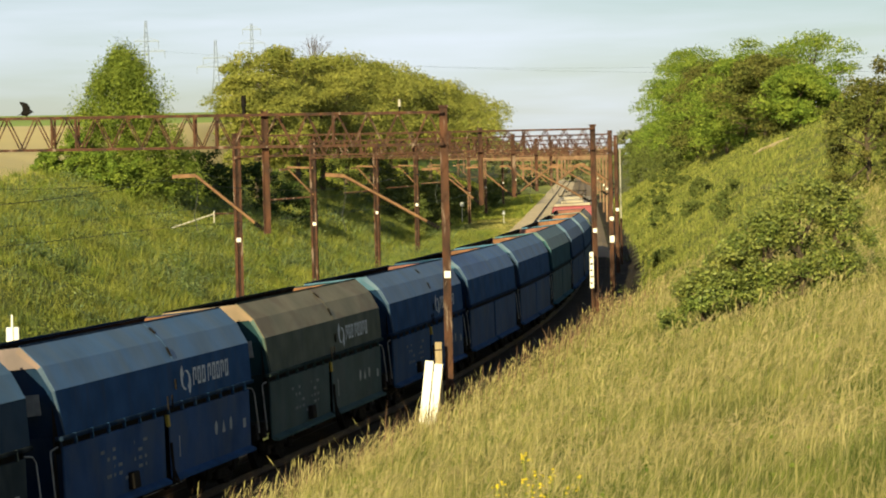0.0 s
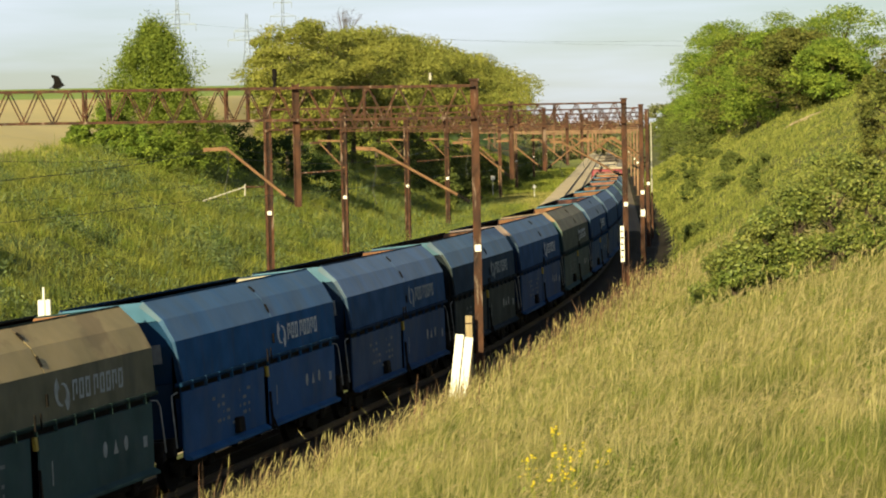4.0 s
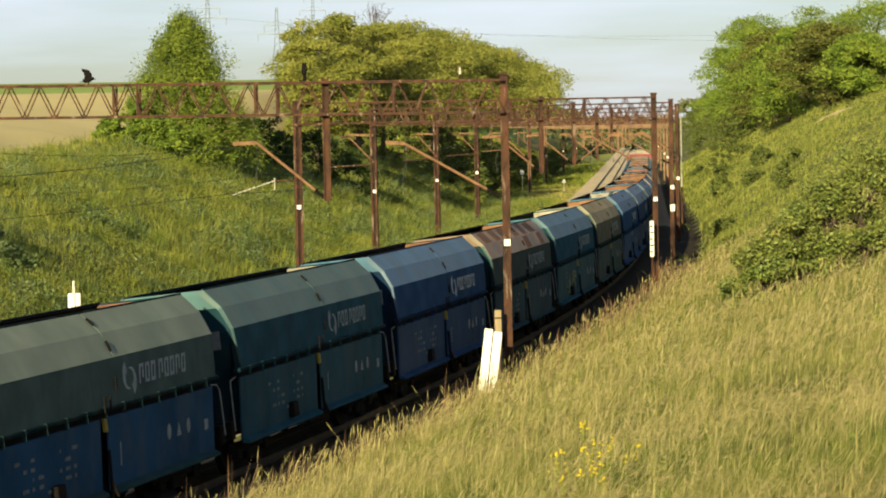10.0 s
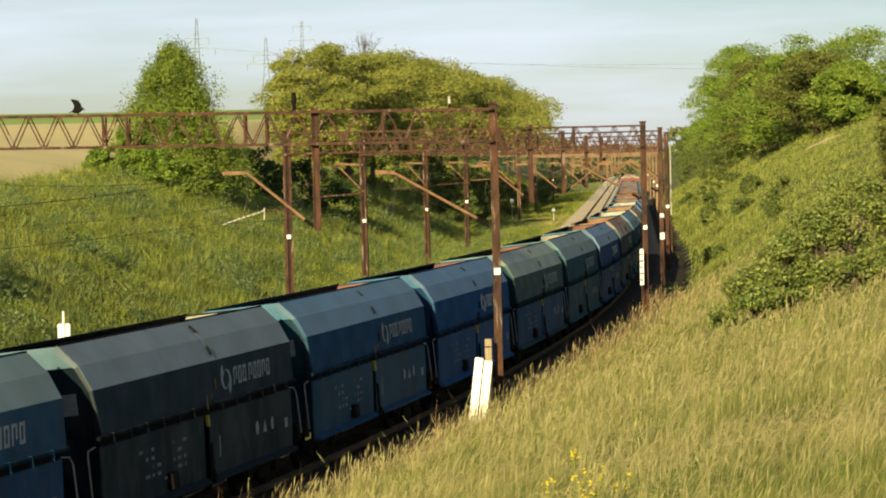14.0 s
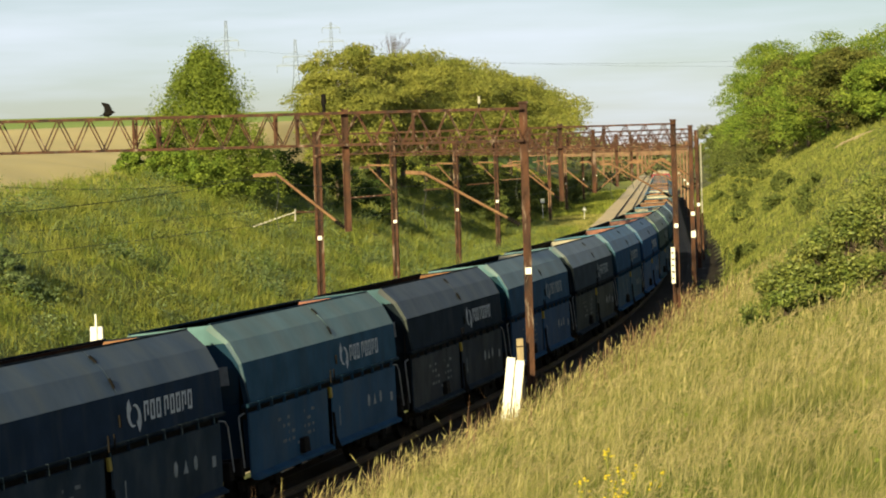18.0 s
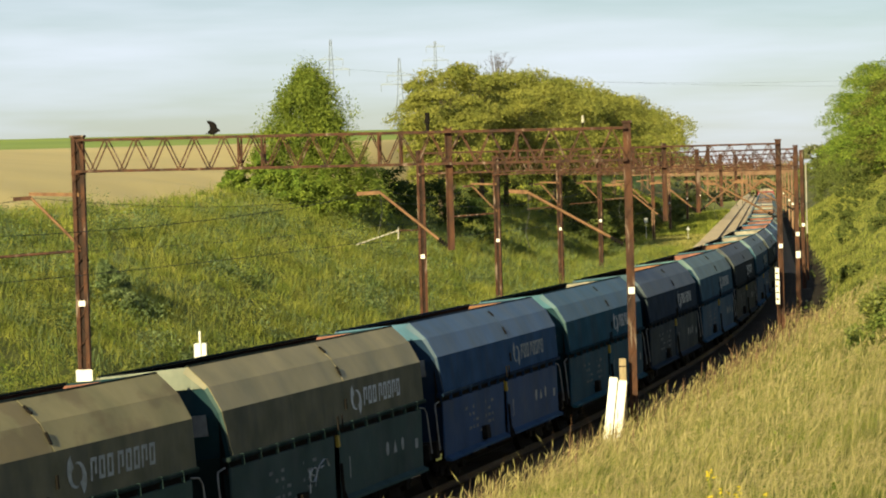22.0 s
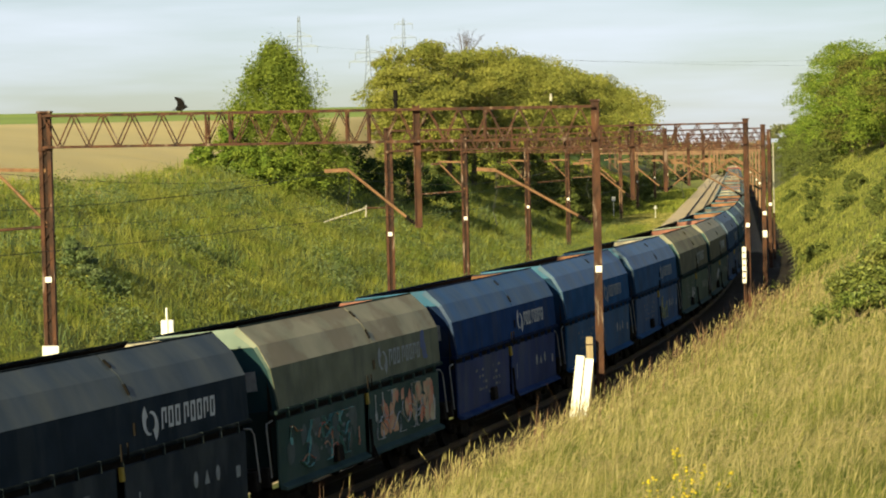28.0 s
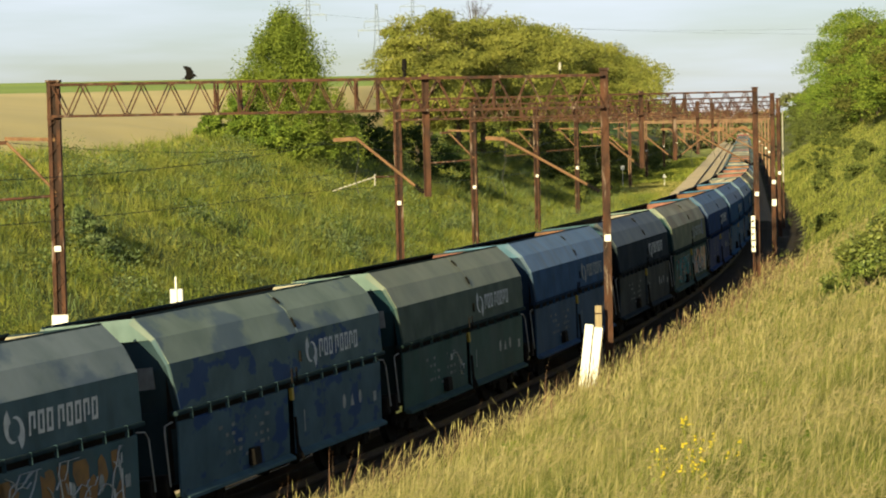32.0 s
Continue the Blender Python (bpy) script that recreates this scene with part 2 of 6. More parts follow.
def part(name, bm, material, parent, label=""):
    me = bpy.data.meshes.new(name)
    bm.to_mesh(me)
    bm.free()
    me.materials.append(material)
    ob = new(name, me)
    ob.parent = parent
    if label:
        ob["label"] = label
    return ob


def box(bm, lo, hi, bevel=0.0):
    """A box between two corners, its edges bevelled."""
    c = [(a + b) / 2 for a, b in zip(lo, hi)]
    d = [abs(b - a) for a, b in zip(lo, hi)]
    g = bmesh.ops.create_cube(bm, size=1.0, matrix=Matrix.Translation(c) @ Matrix.Diagonal((*d, 1)))
    if bevel:
        es = list({e for v in g["verts"] for e in v.link_edges})
        bmesh.ops.bevel(bm, geom=es, offset=bevel, segments=1, affect="EDGES")
    return bm


def bar(bm, a, b, r, seg=6, r2=None):
    """A round bar from a to b."""
    a, b = Vector(a), Vector(b)
    d = b - a
    m = Matrix.Translation((a + b) / 2) @ d.to_track_quat("Z", "Y").to_matrix().to_4x4()
    bmesh.ops.create_cone(bm, cap_ends=True, segments=seg, radius1=r, radius2=r if r2 is None else r2, depth=d.length, matrix=m)
    return bm


def strut(bm, a, b, w, h):
    """A flat or square bar from a to b."""
    a, b = Vector(a), Vector(b)
    d = b - a
    m = Matrix.Translation((a + b) / 2) @ d.to_track_quat("Z", "Y").to_matrix().to_4x4() @ Matrix.Diagonal((w, h, d.length, 1))
    bmesh.ops.create_cube(bm, size=1.0, matrix=m)
    return bm


def tube(bm, pts, r, seg=6):
    """One bent round tube through the points."""
    pts = [Vector(q) for q in pts]
    rings = []
    for i, q in enumerate(pts):
        d = (pts[min(i + 1, len(pts) - 1)] - pts[max(i - 1, 0)]).normalized()
        u = d.orthogonal().normalized() if i == 0 else (rings_u - d * rings_u.dot(d)).normalized()
        rings_u, w = u, d.cross(u)
        rings.append([bm.verts.new(q + (u * math.cos(k * 2 * math.pi / seg) + w * math.sin(k * 2 * math.pi / seg)) * r) for k in range(seg)])
    for a, b in zip(rings, rings[1:]):
        for k in range(seg):
            bm.faces.new((a[k], a[(k + 1) % seg], b[(k + 1) % seg], b[k]))
    bm.faces.new(rings[0][::-1])
    bm.faces.new(rings[-1])
    return bm


# ---- plan: the curved main line; s runs along it away from the camera, n across to its inner side ----
TH0, RAD = radians(18.682), 575.5
P0 = Vector((-1.248 - 1.5 * math.cos(TH0), 50.0 + 1.5 * math.sin(TH0)))
OC = Vector((P0.x - RAD * math.cos(TH0), P0.y + RAD * math.sin(TH0)))


# the curve eases out along a transition into straight line between these two
SA, SB = 53.7, 148.7


def _ease():
    """Centre line of the transition, in half-metre steps: x, y and heading."""
    th = TH0 - SA / RAD
    x, y, out = OC.x + RAD * math.cos(th), OC.y - RAD * math.sin(th), []
    for i in range(int((SB - SA) * 2) + 1):
        out.append((x, y, th))
        k = (1 - (i + 0.5) / ((SB - SA) * 2)) / RAD
        x, y, th = x + 0.5 * math.sin(th - 0.25 * k), y + 0.5 * math.cos(th - 0.25 * k), th - 0.5 * k
    return np.array(out)


EASE = _ease()
P1, TH1 = Vector(EASE[-1, :2]), float(EASE[-1, 2])
T1, L1 = Vector((math.sin(TH1), math.cos(TH1))), Vector((-math.cos(TH1), math.sin(TH1)))


def line_at(s):
    """Arrays of x, y and heading of the centre line."""
    s = np.asarray(s, dtype=float)
    th = TH0 - np.minimum(s, SA) / RAD
    x, y = OC.x + RAD * np.cos(th), OC.y - RAD * np.sin(th)
    ks = SA + 0.5 * np.arange(len(EASE))
    mid, end = (s > SA) & (s <= ks[-1]), s > ks[-1]
    x, y, th = (np.where(mid, np.interp(s, ks, EASE[:, i]), v) for i, v in enumerate((x, y, th)))
    return np.where(end, P1.x + T1.x * (s - ks[-1]), x), np.where(end, P1.y + T1.y * (s - ks[-1]), y), np.where(end, TH1, th)


def climb(s):
    """Rise of the line along its gentle gradient."""
    v = np.maximum(0.0, np.asarray(s, dtype=float) - 12.0)
    return 0.0028 * v * v / (v + 12.0)


def on_line(s, n=0.0, z=0.0):
    x, y, th = (float(v) for v in line_at(s))
    return Vector((x - n * math.cos(th), y + n * math.sin(th), z))


def cant(s):
    """Lean of the main track towards the inside of its curve, in radians."""
    return radians(6.0) * min(1.0, max(0.0, (SB - s) / (SB - SA)))


def canted(s, n, z):
    """A point of the leaning main track, which turns about a line three metres above it."""
    c = cant(s)
    return on_line(s, n * math.cos(c) - (3.0 - z) * math.sin(c), 3.0 - (3.0 - z) * math.cos(c) - n * math.sin(c) + float(climb(s)))


def to_sn(x, y):
    vx, vy = x - OC.x, y - OC.y
    s, n = (TH0 - np.arctan2(-vy, vx)) * RAD, RAD - np.hypot(vx, vy)
    d = (x - P1.x) * T1.x + (y - P1.y) * T1.y
    m = np.clip(s, SA, SB)
    for _ in range(4):
        cx, cy, th = line_at(m)
        m = m + (x - cx) * np.sin(th) + (y - cy) * np.cos(th)
    cx, cy, th = line_at(m)
    mid = (s > SA) & (d <= 0)
    s, n = np.where(mid, m, s), np.where(mid, -(x - cx) * np.cos(th) + (y - cy) * np.sin(th), n)
    return np.where(d > 0, SB + d, s), np.where(d > 0, (x - P1.x) * L1.x + (y - P1.y) * L1.y, n)


def smooth01(a, b, v):
    q = np.clip((v - a) / (b - a), 0, 1)
    return q * q * (3 - 2 * q)


def wob(x, y, k, ph):
    return np.sin(x * k + ph) * np.cos(y * k * 0.83 - ph * 1.7) + 0.5 * np.sin(x * k * 2.3 - ph) * np.sin(y * k * 1.9 + ph)


def ground_z(x, y):
    """Height of the ground: cutting floor, both banks, the field above the inner bank."""
    s, n = to_sn(x, y)
    z = -0.38 + climb(np.minimum(s, 1400.0)) * (1 - smooth01(9, 20, n)) * (1 - smooth01(4, 9, -n)) * (y > 0)
    # outer bank, on which the camera stands
    m = np.maximum(0, -n - 2.55 - 1.6 * smooth01(32, 68, s))
    far = smooth01(10, 110, s)
    top = 5.9 + 7.5 * smooth01(30, 110, s) + 2.6 * smooth01(80, 140, s)
    slope = 0.335 + 0.30 * far + 0.10 * smooth01(80, 140, s)
    rise = top * (1 - np.exp(-(slope * m / top) ** 1.6)) ** (1 / 1.6) + 0.03 * np.maximum(0, m - 25)
    rise = np.minimum(rise, top + 1.5)
    z = z + rise + 0.12 * wob(x, y, 0.55, 1.0) * smooth01(0, 4, m) + 0.07 * wob(x, y, 1.7, 0.7) * smooth01(1, 4, m) + 0.35 * wob(x, y, 0.16, 2.0) * smooth01(4, 14, m) * (0.3 + far)
    # inner bank and field
    q = np.maximum(0, n - 15.5)
    edge = 7.1 + 1.1 * smooth01(35, 85, s) + 0.6 * smooth01(110, 200, s)
    up = np.minimum(q * 0.56, edge)
    soft = edge * (1 - np.exp(-(q * 0.56 / edge) ** 2.2)) ** (1 / 2.2)
    fld = 0.098 * np.clip(q - edge / 0.56, 0, 130) + 0.004 * np.clip(q - 150, 0, 2000)
    z = z + soft + fld + 0.16 * wob(x, y, 0.6, 0.4) * smooth01(0, 4, q) * (1 - smooth01(14, 22, q)) + 0.3 * wob(x, y, 0.2, 0.9) * smooth01(2, 8, q) * (1 - smooth01(16, 30, q)) + 0.17 * wob(x, y, 1.45, 2.4) * smooth01(1, 4, q) * (1 - smooth01(13, 18, q))
    # the field levels out towards a low rise under its far crop
    d = np.hypot(x, y)
    e = 1.21 + 0.27 * smooth01(235, 420, d)
    rim = EYE + np.minimum(d, 520) * np.tan(np.radians(e))
    fz = np.where(d < 235, np.minimum(z, rim), z)
    fz = fz + (rim - fz) * smooth01(185, 240, d)
    w = smooth01(31, 40, n) * (y > 0)
    return z + (fz - z) * w


def gz(x, y):
    return float(ground_z(np.array([float(x)]), np.array([float(y)]))[0])


def lines(*runs):
    out = []
    for a, b, d in runs:
        out += list(np.arange(a, b, d))
    return np.array(out)


def ground():
    xs = lines((-2600, -600, 200), (-600, -200, 40), (-200, -60, 4), (-60, 62, 0.9), (62, 140, 5), (140, 500, 40), (500, 2601, 210))
    ys = lines((-400, -40, 40), (-40, -8, 4), (-8, 260, 0.95), (260, 420, 4), (420, 900, 30), (900, 4200, 220))
    X, Y = np.meshgrid(xs, ys)
    Z = ground_z(X, Y)
    s, n = to_sn(X, Y)
    nx, ny = len(xs), len(ys)
    idx = np.arange(nx * ny).reshape(ny, nx)
    f = np.stack([idx[:-1, :-1], idx[:-1, 1:], idx[1:, 1:], idx[1:, :-1]], -1).reshape(-1, 4)
    nn = n.ravel()[f].mean(1)
    dd = np.hypot(X, Y).ravel()[f].mean(1)
    mi = np.where(nn < -2.9, 1, np.where(nn < 30.5, 0, np.where(dd < 262, 2, 3)))
    ss = s.ravel()[f].mean(1)
    mi[(nn > 7) & (nn < 17) & (ss > 92)] = 4
    # bare strip beside the line, train's shadow painted by the dark ballast
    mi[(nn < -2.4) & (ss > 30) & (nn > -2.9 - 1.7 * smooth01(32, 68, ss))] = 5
    mi[(nn < -40) | (nn > 400)] = 0
    ob = mesh_obj("ground", np.stack([X, Y, Z], -1).reshape(-1, 3), f.tolist(), [M_BANK, M_VERGE, M_FIELD, M_CROP, M_MEADOW, M_SHADEBED], midx=mi, smooth=True)
    return tagged(ob, "grassy railway cutting with stubble field above", "ground", kind="structure")


ground()


# ---- track beds, sleepers and rails ----
def sweep(name, prof, s0, s1, ds, n0, material, label, category, lean=False):
    """A profile of (n, z) points carried along the line."""
    ss = np.arange(s0, s1 + ds, ds)
    vs, fs, k = [], [], len(prof)
    for s in ss:
        vs += [canted(s, n0 + a, z) if lean else on_line(s, n0 + a, z + float(climb(s))) for a, z in prof]
    for i in range(len(ss) - 1):
        for j in range(k - 1):
            fs.append((i * k + j, i * k + j + 1, (i + 1) * k + j + 1, (i + 1) * k + j))
    return tagged(mesh_obj(name, vs, fs, material), label, category, kind="structure")


BED = [(-2.75, -0.44), (-2.1, -0.20), (2.1, -0.20), (2.9, -0.42)]
RAILP = [(-0.036, -0.16), (-0.07, -0.155), (-0.01, -0.13), (-0.01, -0.05), (-0.036, -0.04), (-0.036, 0.0), (0.036, 0.0), (0.036, -0.04), (0.01, -0.05), (0.01, -0.13), (0.07, -0.155)]
N2 = 4.7
# near bed coloured as shaded by the train, far bed as lit
sweep("ballast_bed", BED, -90, 126, 3, 0.0, M_SHADEBED, "stone ballast under the loaded track, train shade in its colour", "ballast", True)
sweep("ballast_bed", BED, 126, 1300, 3, 0.0, M_FARBED, "brown stone ballast farther along the loaded track", "ballast", True)
sweep("ballast_bed", BED[:2] + [(2.6, -0.20), (3.4, -0.44)], -90, 1300, 3, N2, M_SANDBED, "pale sandy ballast under the empty track", "ballast")
for n_t in (0.0, N2):
    for d in (-0.754, 0.754):
        sweep("rail", RAILP, -90, 1300, 3, n_t + d, M_RAIL, "brown rusty steel rail with worn head", "rail", n_t == 0)


# ---- rusty catenary gantries ----
TOP = EYE + 1.70
TRUSS = 1.05


def lattice_post(thing, base, top_z, plates, toward, w=0.30, d=0.20, near=True):
    """Two channel flanges with zigzag lacing between them, a cap and white marking plates."""
    x, y, z0 = base
    ux = Vector((toward[0], toward[1], 0)).normalized()
    uy = Vector((-ux.y, ux.x, 0))
    rot = Matrix(((ux.x, uy.x, 0, x), (ux.y, uy.y, 0, y), (0, 0, 1, 0), (0, 0, 0, 1)))

    def add(nm, bm, m, lab="", par=None):
        bmesh.ops.transform(bm, matrix=rot, verts=bm.verts)
        return part(nm, bm, m, par or thing, lab)
    for sx in (-1, 1):
        # channel section, open towards the middle of the post
        o, i = sx * (w / 2 + 0.02), sx * (w / 2 - 0.10)
        m_ = sx * (w / 2 - 0.01)
        sec = [(o, -d / 2), (o, d / 2), (i, d / 2), (i, d / 2 - 0.02), (m_, d / 2 - 0.03), (m_, -d / 2 + 0.03), (i, -d / 2 + 0.02), (i, -d / 2)]
        bm = bmesh.new()
        lo, hi = [bm.verts.new((a, b, z0)) for a, b in sec], [bm.verts.new((a, b, top_z)) for a, b in sec]
        for q in range(8):
            bm.faces.new((lo[q], lo[(q + 1) % 8], hi[(q + 1) % 8], hi[q]))
        bm.faces.new(lo)
        bm.faces.new(hi)
        bmesh.ops.recalc_face_normals(bm, faces=bm.faces)
        add("flange", bm, M_RUST)
    bm = bmesh.new()
    box(bm, (-w / 2 + 0.012, -0.012, z0), (w / 2 - 0.012, 0.012, top_z))
    # on broad posts the web's dark rust paints the shade behind the lacing
    add("web", bm, M_SHADERUST if w > 0.32 else M_RUST)
    bm = bmesh.new()
    z, sgn = z0 + 0.3, 1
    while z < top_z - 0.5:
        for sy in (-1, 1):
            strut(bm, (-sgn * w / 2, sy * (d / 2 + 0.007), z), (sgn * w / 2, sy * (d / 2 + 0.007), z + 0.42), 0.05, 0.012)
            if near:
                add("lacing_bar", bm, M_RUST)
                bm = bmesh.new()
        z, sgn = z + 0.42, -sgn
    if near:
        bm.free()
    else:
        tagged(add("lacing", bm, M_RUST), kind="stuff")
    bm = bmesh.new()
    box(bm, (-w / 2 - 0.05, -d / 2 - 0.05, top_z - 0.02), (w / 2 + 0.05, d / 2 + 0.05, top_z + 0.05), 0.01)
    add("cap", bm, M_RUST)
    bm = bmesh.new()
    box(bm, (-w / 2 - 0.03, -d / 2 - 0.03, top_z - TRUSS - 0.1), (w / 2 + 0.03, d / 2 + 0.03, top_z - TRUSS + 0.02), 0.01)
    add("collar", bm, M_RUST)
    for pz, pw, ph in plates:
        pl = bmesh.new()
        box(pl, (-pw / 2, -0.012, pz - ph / 2), (pw / 2, 0.012, pz + ph / 2), 0.004)
        bmesh.ops.transform(pl, matrix=Matrix.Translation((x, y - d / 2 - 0.07, 0)), verts=pl.verts)
        pl2 = part("marking_plate", pl, M_WHITE, thing, "white enamel marking plate")
    bm = bmesh.new()
    bar(bm, (-w / 2 - 0.06, 0, z0 + 5.95), (w / 2 + 0.06, 0, z0 + 5.95), 0.05)
    add("clamp", bm, M_BLACK)
    bm = bmesh.new()
    box(bm, (-0.42, -0.42, z0 - 0.4), (0.42, 0.42, z0 + 0.12), 0.03)
    add("footing", bm, M_SLEEPER, "weathered concrete footing")


def cantilever(thing, foot, tip, end, low=None, white=False):
    """Orange tube rising from an insulator on the post to the tip, a short arm past it, and its drop wire."""
    foot, tip, end = Vector(foot), Vector(tip), Vector(end)
    k = foot.lerp(tip, 0.13)
    bm = bmesh.new()
    for i in range(4):
        a, b = foot.lerp(k, i / 4), foot.lerp(k, (i + 0.6) / 4)
        bar(bm, a, b, 0.075, 8)
    bar(bm, foot, k, 0.03)
    part("insulator", bm, M_BLACK, thing, "dark brown ribbed insulator")
    part("cantilever_tube", bar(bmesh.new(), k, tip, 0.044, 8), M_RUSTL, thing, "orange rusted cantilever tube")
    part("tip_arm", strut(bmesh.new(), tip, end, 0.09, 0.11), M_RUSTL, thing)
    dr = bmesh.new()
    pts = [tip + Vector((0, 0, -0.05)), tip + Vector((0.05, 0.1, -0.6)), tip + Vector((-0.08, 0.1, -1.2)), tip + Vector((0.02, 0.0, -1.65))]
    tube(dr, pts, 0.012, 5)
    part("drop_wire", dr, M_WIRE, thing)
    if low:
        lo = bmesh.new()
        bar(lo, low[0], low[1], 0.035, 6)
        part("steady_arm", lo, M_WHITE if white else M_RUST, thing)


def truss(thing, a, b, near, lift=0.0):
    """Box truss between the two posts: four chords, V bracing on both faces, cross ties and heavy frames."""
    a, b = Vector((*a, 0)), Vector((*b, lift))
    u = (b - a).normalized()
    v = Vector((-u.y, u.x, 0)).normalized()
    ln, hw = (b - a).length, 0.27
    zt, zb = TOP - 0.10, TOP - TRUSS
    for sgn in (-1, 1):
        for z in (zt, zb):
            part("chord", strut(bmesh.new(), a + v * sgn * hw + Vector((0, 0, z)), b + v * sgn * hw + Vector((0, 0, z)), 0.075, 0.075), M_RUST, thing)
        n = int(ln / 0.46)
        n += 1 - n % 2
        for i in range(n):
            p, q = a + u * (ln * i / n) + v * sgn * hw, a + u * (ln * (i + 1) / n) + v * sgn * hw
            part("brace", strut(bmesh.new(), p + Vector((0, 0, zt if i % 2 else zb)), q + Vector((0, 0, zb if i % 2 else zt)), 0.035, 0.035), M_RUST, thing)
    bm = bmesh.new()
    for i in range(0, int(ln / 0.92)):
        p = a + u * (0.92 * i + 0.4)
        for z in (zt, zb):
            strut(bm, p - v * hw + Vector((0, 0, z)), p + v * hw + Vector((0, 0, z)), 0.03, 0.03)
    tagged(part("cross_ties", bm, M_RUST, thing), kind="stuff")
    for fr in (0.30, 0.343, 0.555, 0.594, 0.803):
        p = a + u * (ln * (1 - fr))
        bm = bmesh.new()
        for sgn in (-1, 1):
            strut(bm, p + v * sgn * hw + Vector((0, 0, zb)), p + v * sgn * hw + Vector((0, 0, zt)), 0.06, 0.06)
        strut(bm, p - v * hw + Vector((0, 0, zb)), p + v * hw + Vector((0, 0, zt)), 0.05, 0.05)
        part("splice_frame", bm, M_RUST, thing)


def gantry(right, left, label, plates_r, plates_l, near=True, droppers=(0.68,), white_arm=False, both=False, lift=0.0, outer=True):
    g = new("catenary_gantry")
    a, b = Vector(right), Vector(left)
    u = (b - a).normalized()
    lattice_post(g, (a.x, a.y, gz(a.x, a.y) - 0.1), TOP + 0.06, plates_r, u, w=0.20, d=0.16, near=near)
    lattice_post(g, (b.x, b.y, gz(b.x, b.y) - 0.1), TOP + lift, plates_l, u, w=0.34, near=near)
    truss(g, a, b, near, lift)
    ln = (b - a).length
    ft = Vector((a.x, a.y, 5.55))
    cantilever(g, ft + Vector((u.x, u.y, 0)) * 0.2, ft + Vector((u.x * 3.0, u.y * 3.0, 1.62)), ft + Vector((u.x * 3.55, u.y * 3.55, 1.66)))
    for fr in droppers:
        p = b.lerp(a, fr)
        bm = bmesh.new()
        for sg in (-1, 1):
            box(bm, (p.x + sg * 0.09 - 0.02, p.y - 0.08, 5.5), (p.x + sg * 0.09 + 0.02, p.y + 0.08, TOP + 0.08))
        box(bm, (p.x - 0.08, p.y - 0.02, 5.5), (p.x + 0.08, p.y + 0.02, TOP + 0.05))
        part("hanging_post", bm, M_RUST, g)
        q = Vector((p.x, p.y, 5.62))
        cantilever(g, q + Vector((u.x, u.y, 0)) * 0.12, q + Vector((u.x * 2.1, u.y * 2.1, 1.66)), q + Vector((u.x * 2.8, u.y * 2.8, 1.64)))
        if both:
            cantilever(g, q - Vector((u.x, u.y, 0)) * 0.12, q + Vector((u.x * -2.3, u.y * -2.3, 1.66)), q + Vector((u.x * -2.9, u.y * -2.9, 1.64)))
    # outer arm of the far post
    q = Vector((b.x, b.y, 5.75))
    o = Vector((u.x, u.y, 0))
    if outer:
        part("outer_arm", strut(bmesh.new(), q + Vector((0, 0, 1.72)), q + o * 1.55 + Vector((0, 0, 1.78)), 0.09, 0.11), M_RUSTL, g)
        part("outer_tip", strut(bmesh.new(), q + o * 1.5 + Vector((0, 0, 1.66)), q + o * 2.05 + Vector((0, 0, 1.64)), 0.09, 0.12), M_RUST, g)
        part("outer_brace", bar(bmesh.new(), q + Vector((0, 0, 0.12)), q + o * 1.5 + Vector((0, 0, 1.66)), 0.045, 8), M_RUSTL, g)
    if white_arm:
        part("outer_steady_arm", bar(bmesh.new(), q + Vector((0, 0, -0.35)), q + o * 1.1 + Vector((0, 0, -0.33)), 0.035, 8), M_RUST, g)
        part("drop_bracket", bar(bmesh.new(), q + o * 1.1 + Vector((0, 0, -0.2)), q + o * 1.12 + Vector((0, 0, -0.75)), 0.035, 8), M_CREAMIRON, g, "white drop bracket")
        bm = bmesh.new()
        a_, b_ = q + o * 1.1 + Vector((0, 0, -0.33)), q + o * 3.1 + Vector((0, 0, -0.95))
        for i_ in range(9):
            bar(bm, a_.lerp(b_, i_ / 9), a_.lerp(b_, (i_ + 0.62) / 9), 0.04, 8)
        bar(bm, a_, b_, 0.02, 6)
        part("ribbed_insulator", bm, M_CREAMIRON, g, "white ribbed steady-arm insulator")
    else:
        part("outer_steady_arm", bar(bmesh.new(), q + Vector((0, 0, 0.02)), q + o * 2.7 + Vector((0, 0, -0.12)), 0.045, 8), M_RUST, g)
    return tagged(g, label, "gantry", "gantries over the line")


def line_xy(s, n):
    p = on_line(s, n)
    return (p.x, p.y)


PZ, LIFT = 4.17, 0.13
GANTRIES = [((6.02, 67.5), (-10.5, 69.3)), ((16.65, 107.2), (-0.2, 106.7)), ((21.0, 128.9), (4.2, 134.1)), ((25.3, 152.8), (9.6, 163.0))]
gantry(*GANTRIES[0], "rust-brown lattice gantry with a crow on its beam", [(PZ, 0.19, 0.2)], [(PZ, 0.2, 0.17), (1.98, 0.5, 0.36)], lift=LIFT)
gantry(*GANTRIES[1], "rust-brown lattice gantry spanning both tracks", [(PZ, 0.19, 0.2)], [(PZ, 0.2, 0.19)], white_arm=True, outer=False)
gantry(*GANTRIES[2], "rust-brown lattice gantry beside a white plate", [(PZ, 0.22, 0.22), (3.0, 0.26, 0.38)], [(PZ, 0.2, 0.19)], both=True)
gantry(*GANTRIES[3], "rust-brown lattice gantry near the curve's end", [(PZ, 0.22, 0.22)], [(PZ, 0.2, 0.19)], droppers=(0.68, 0.4))
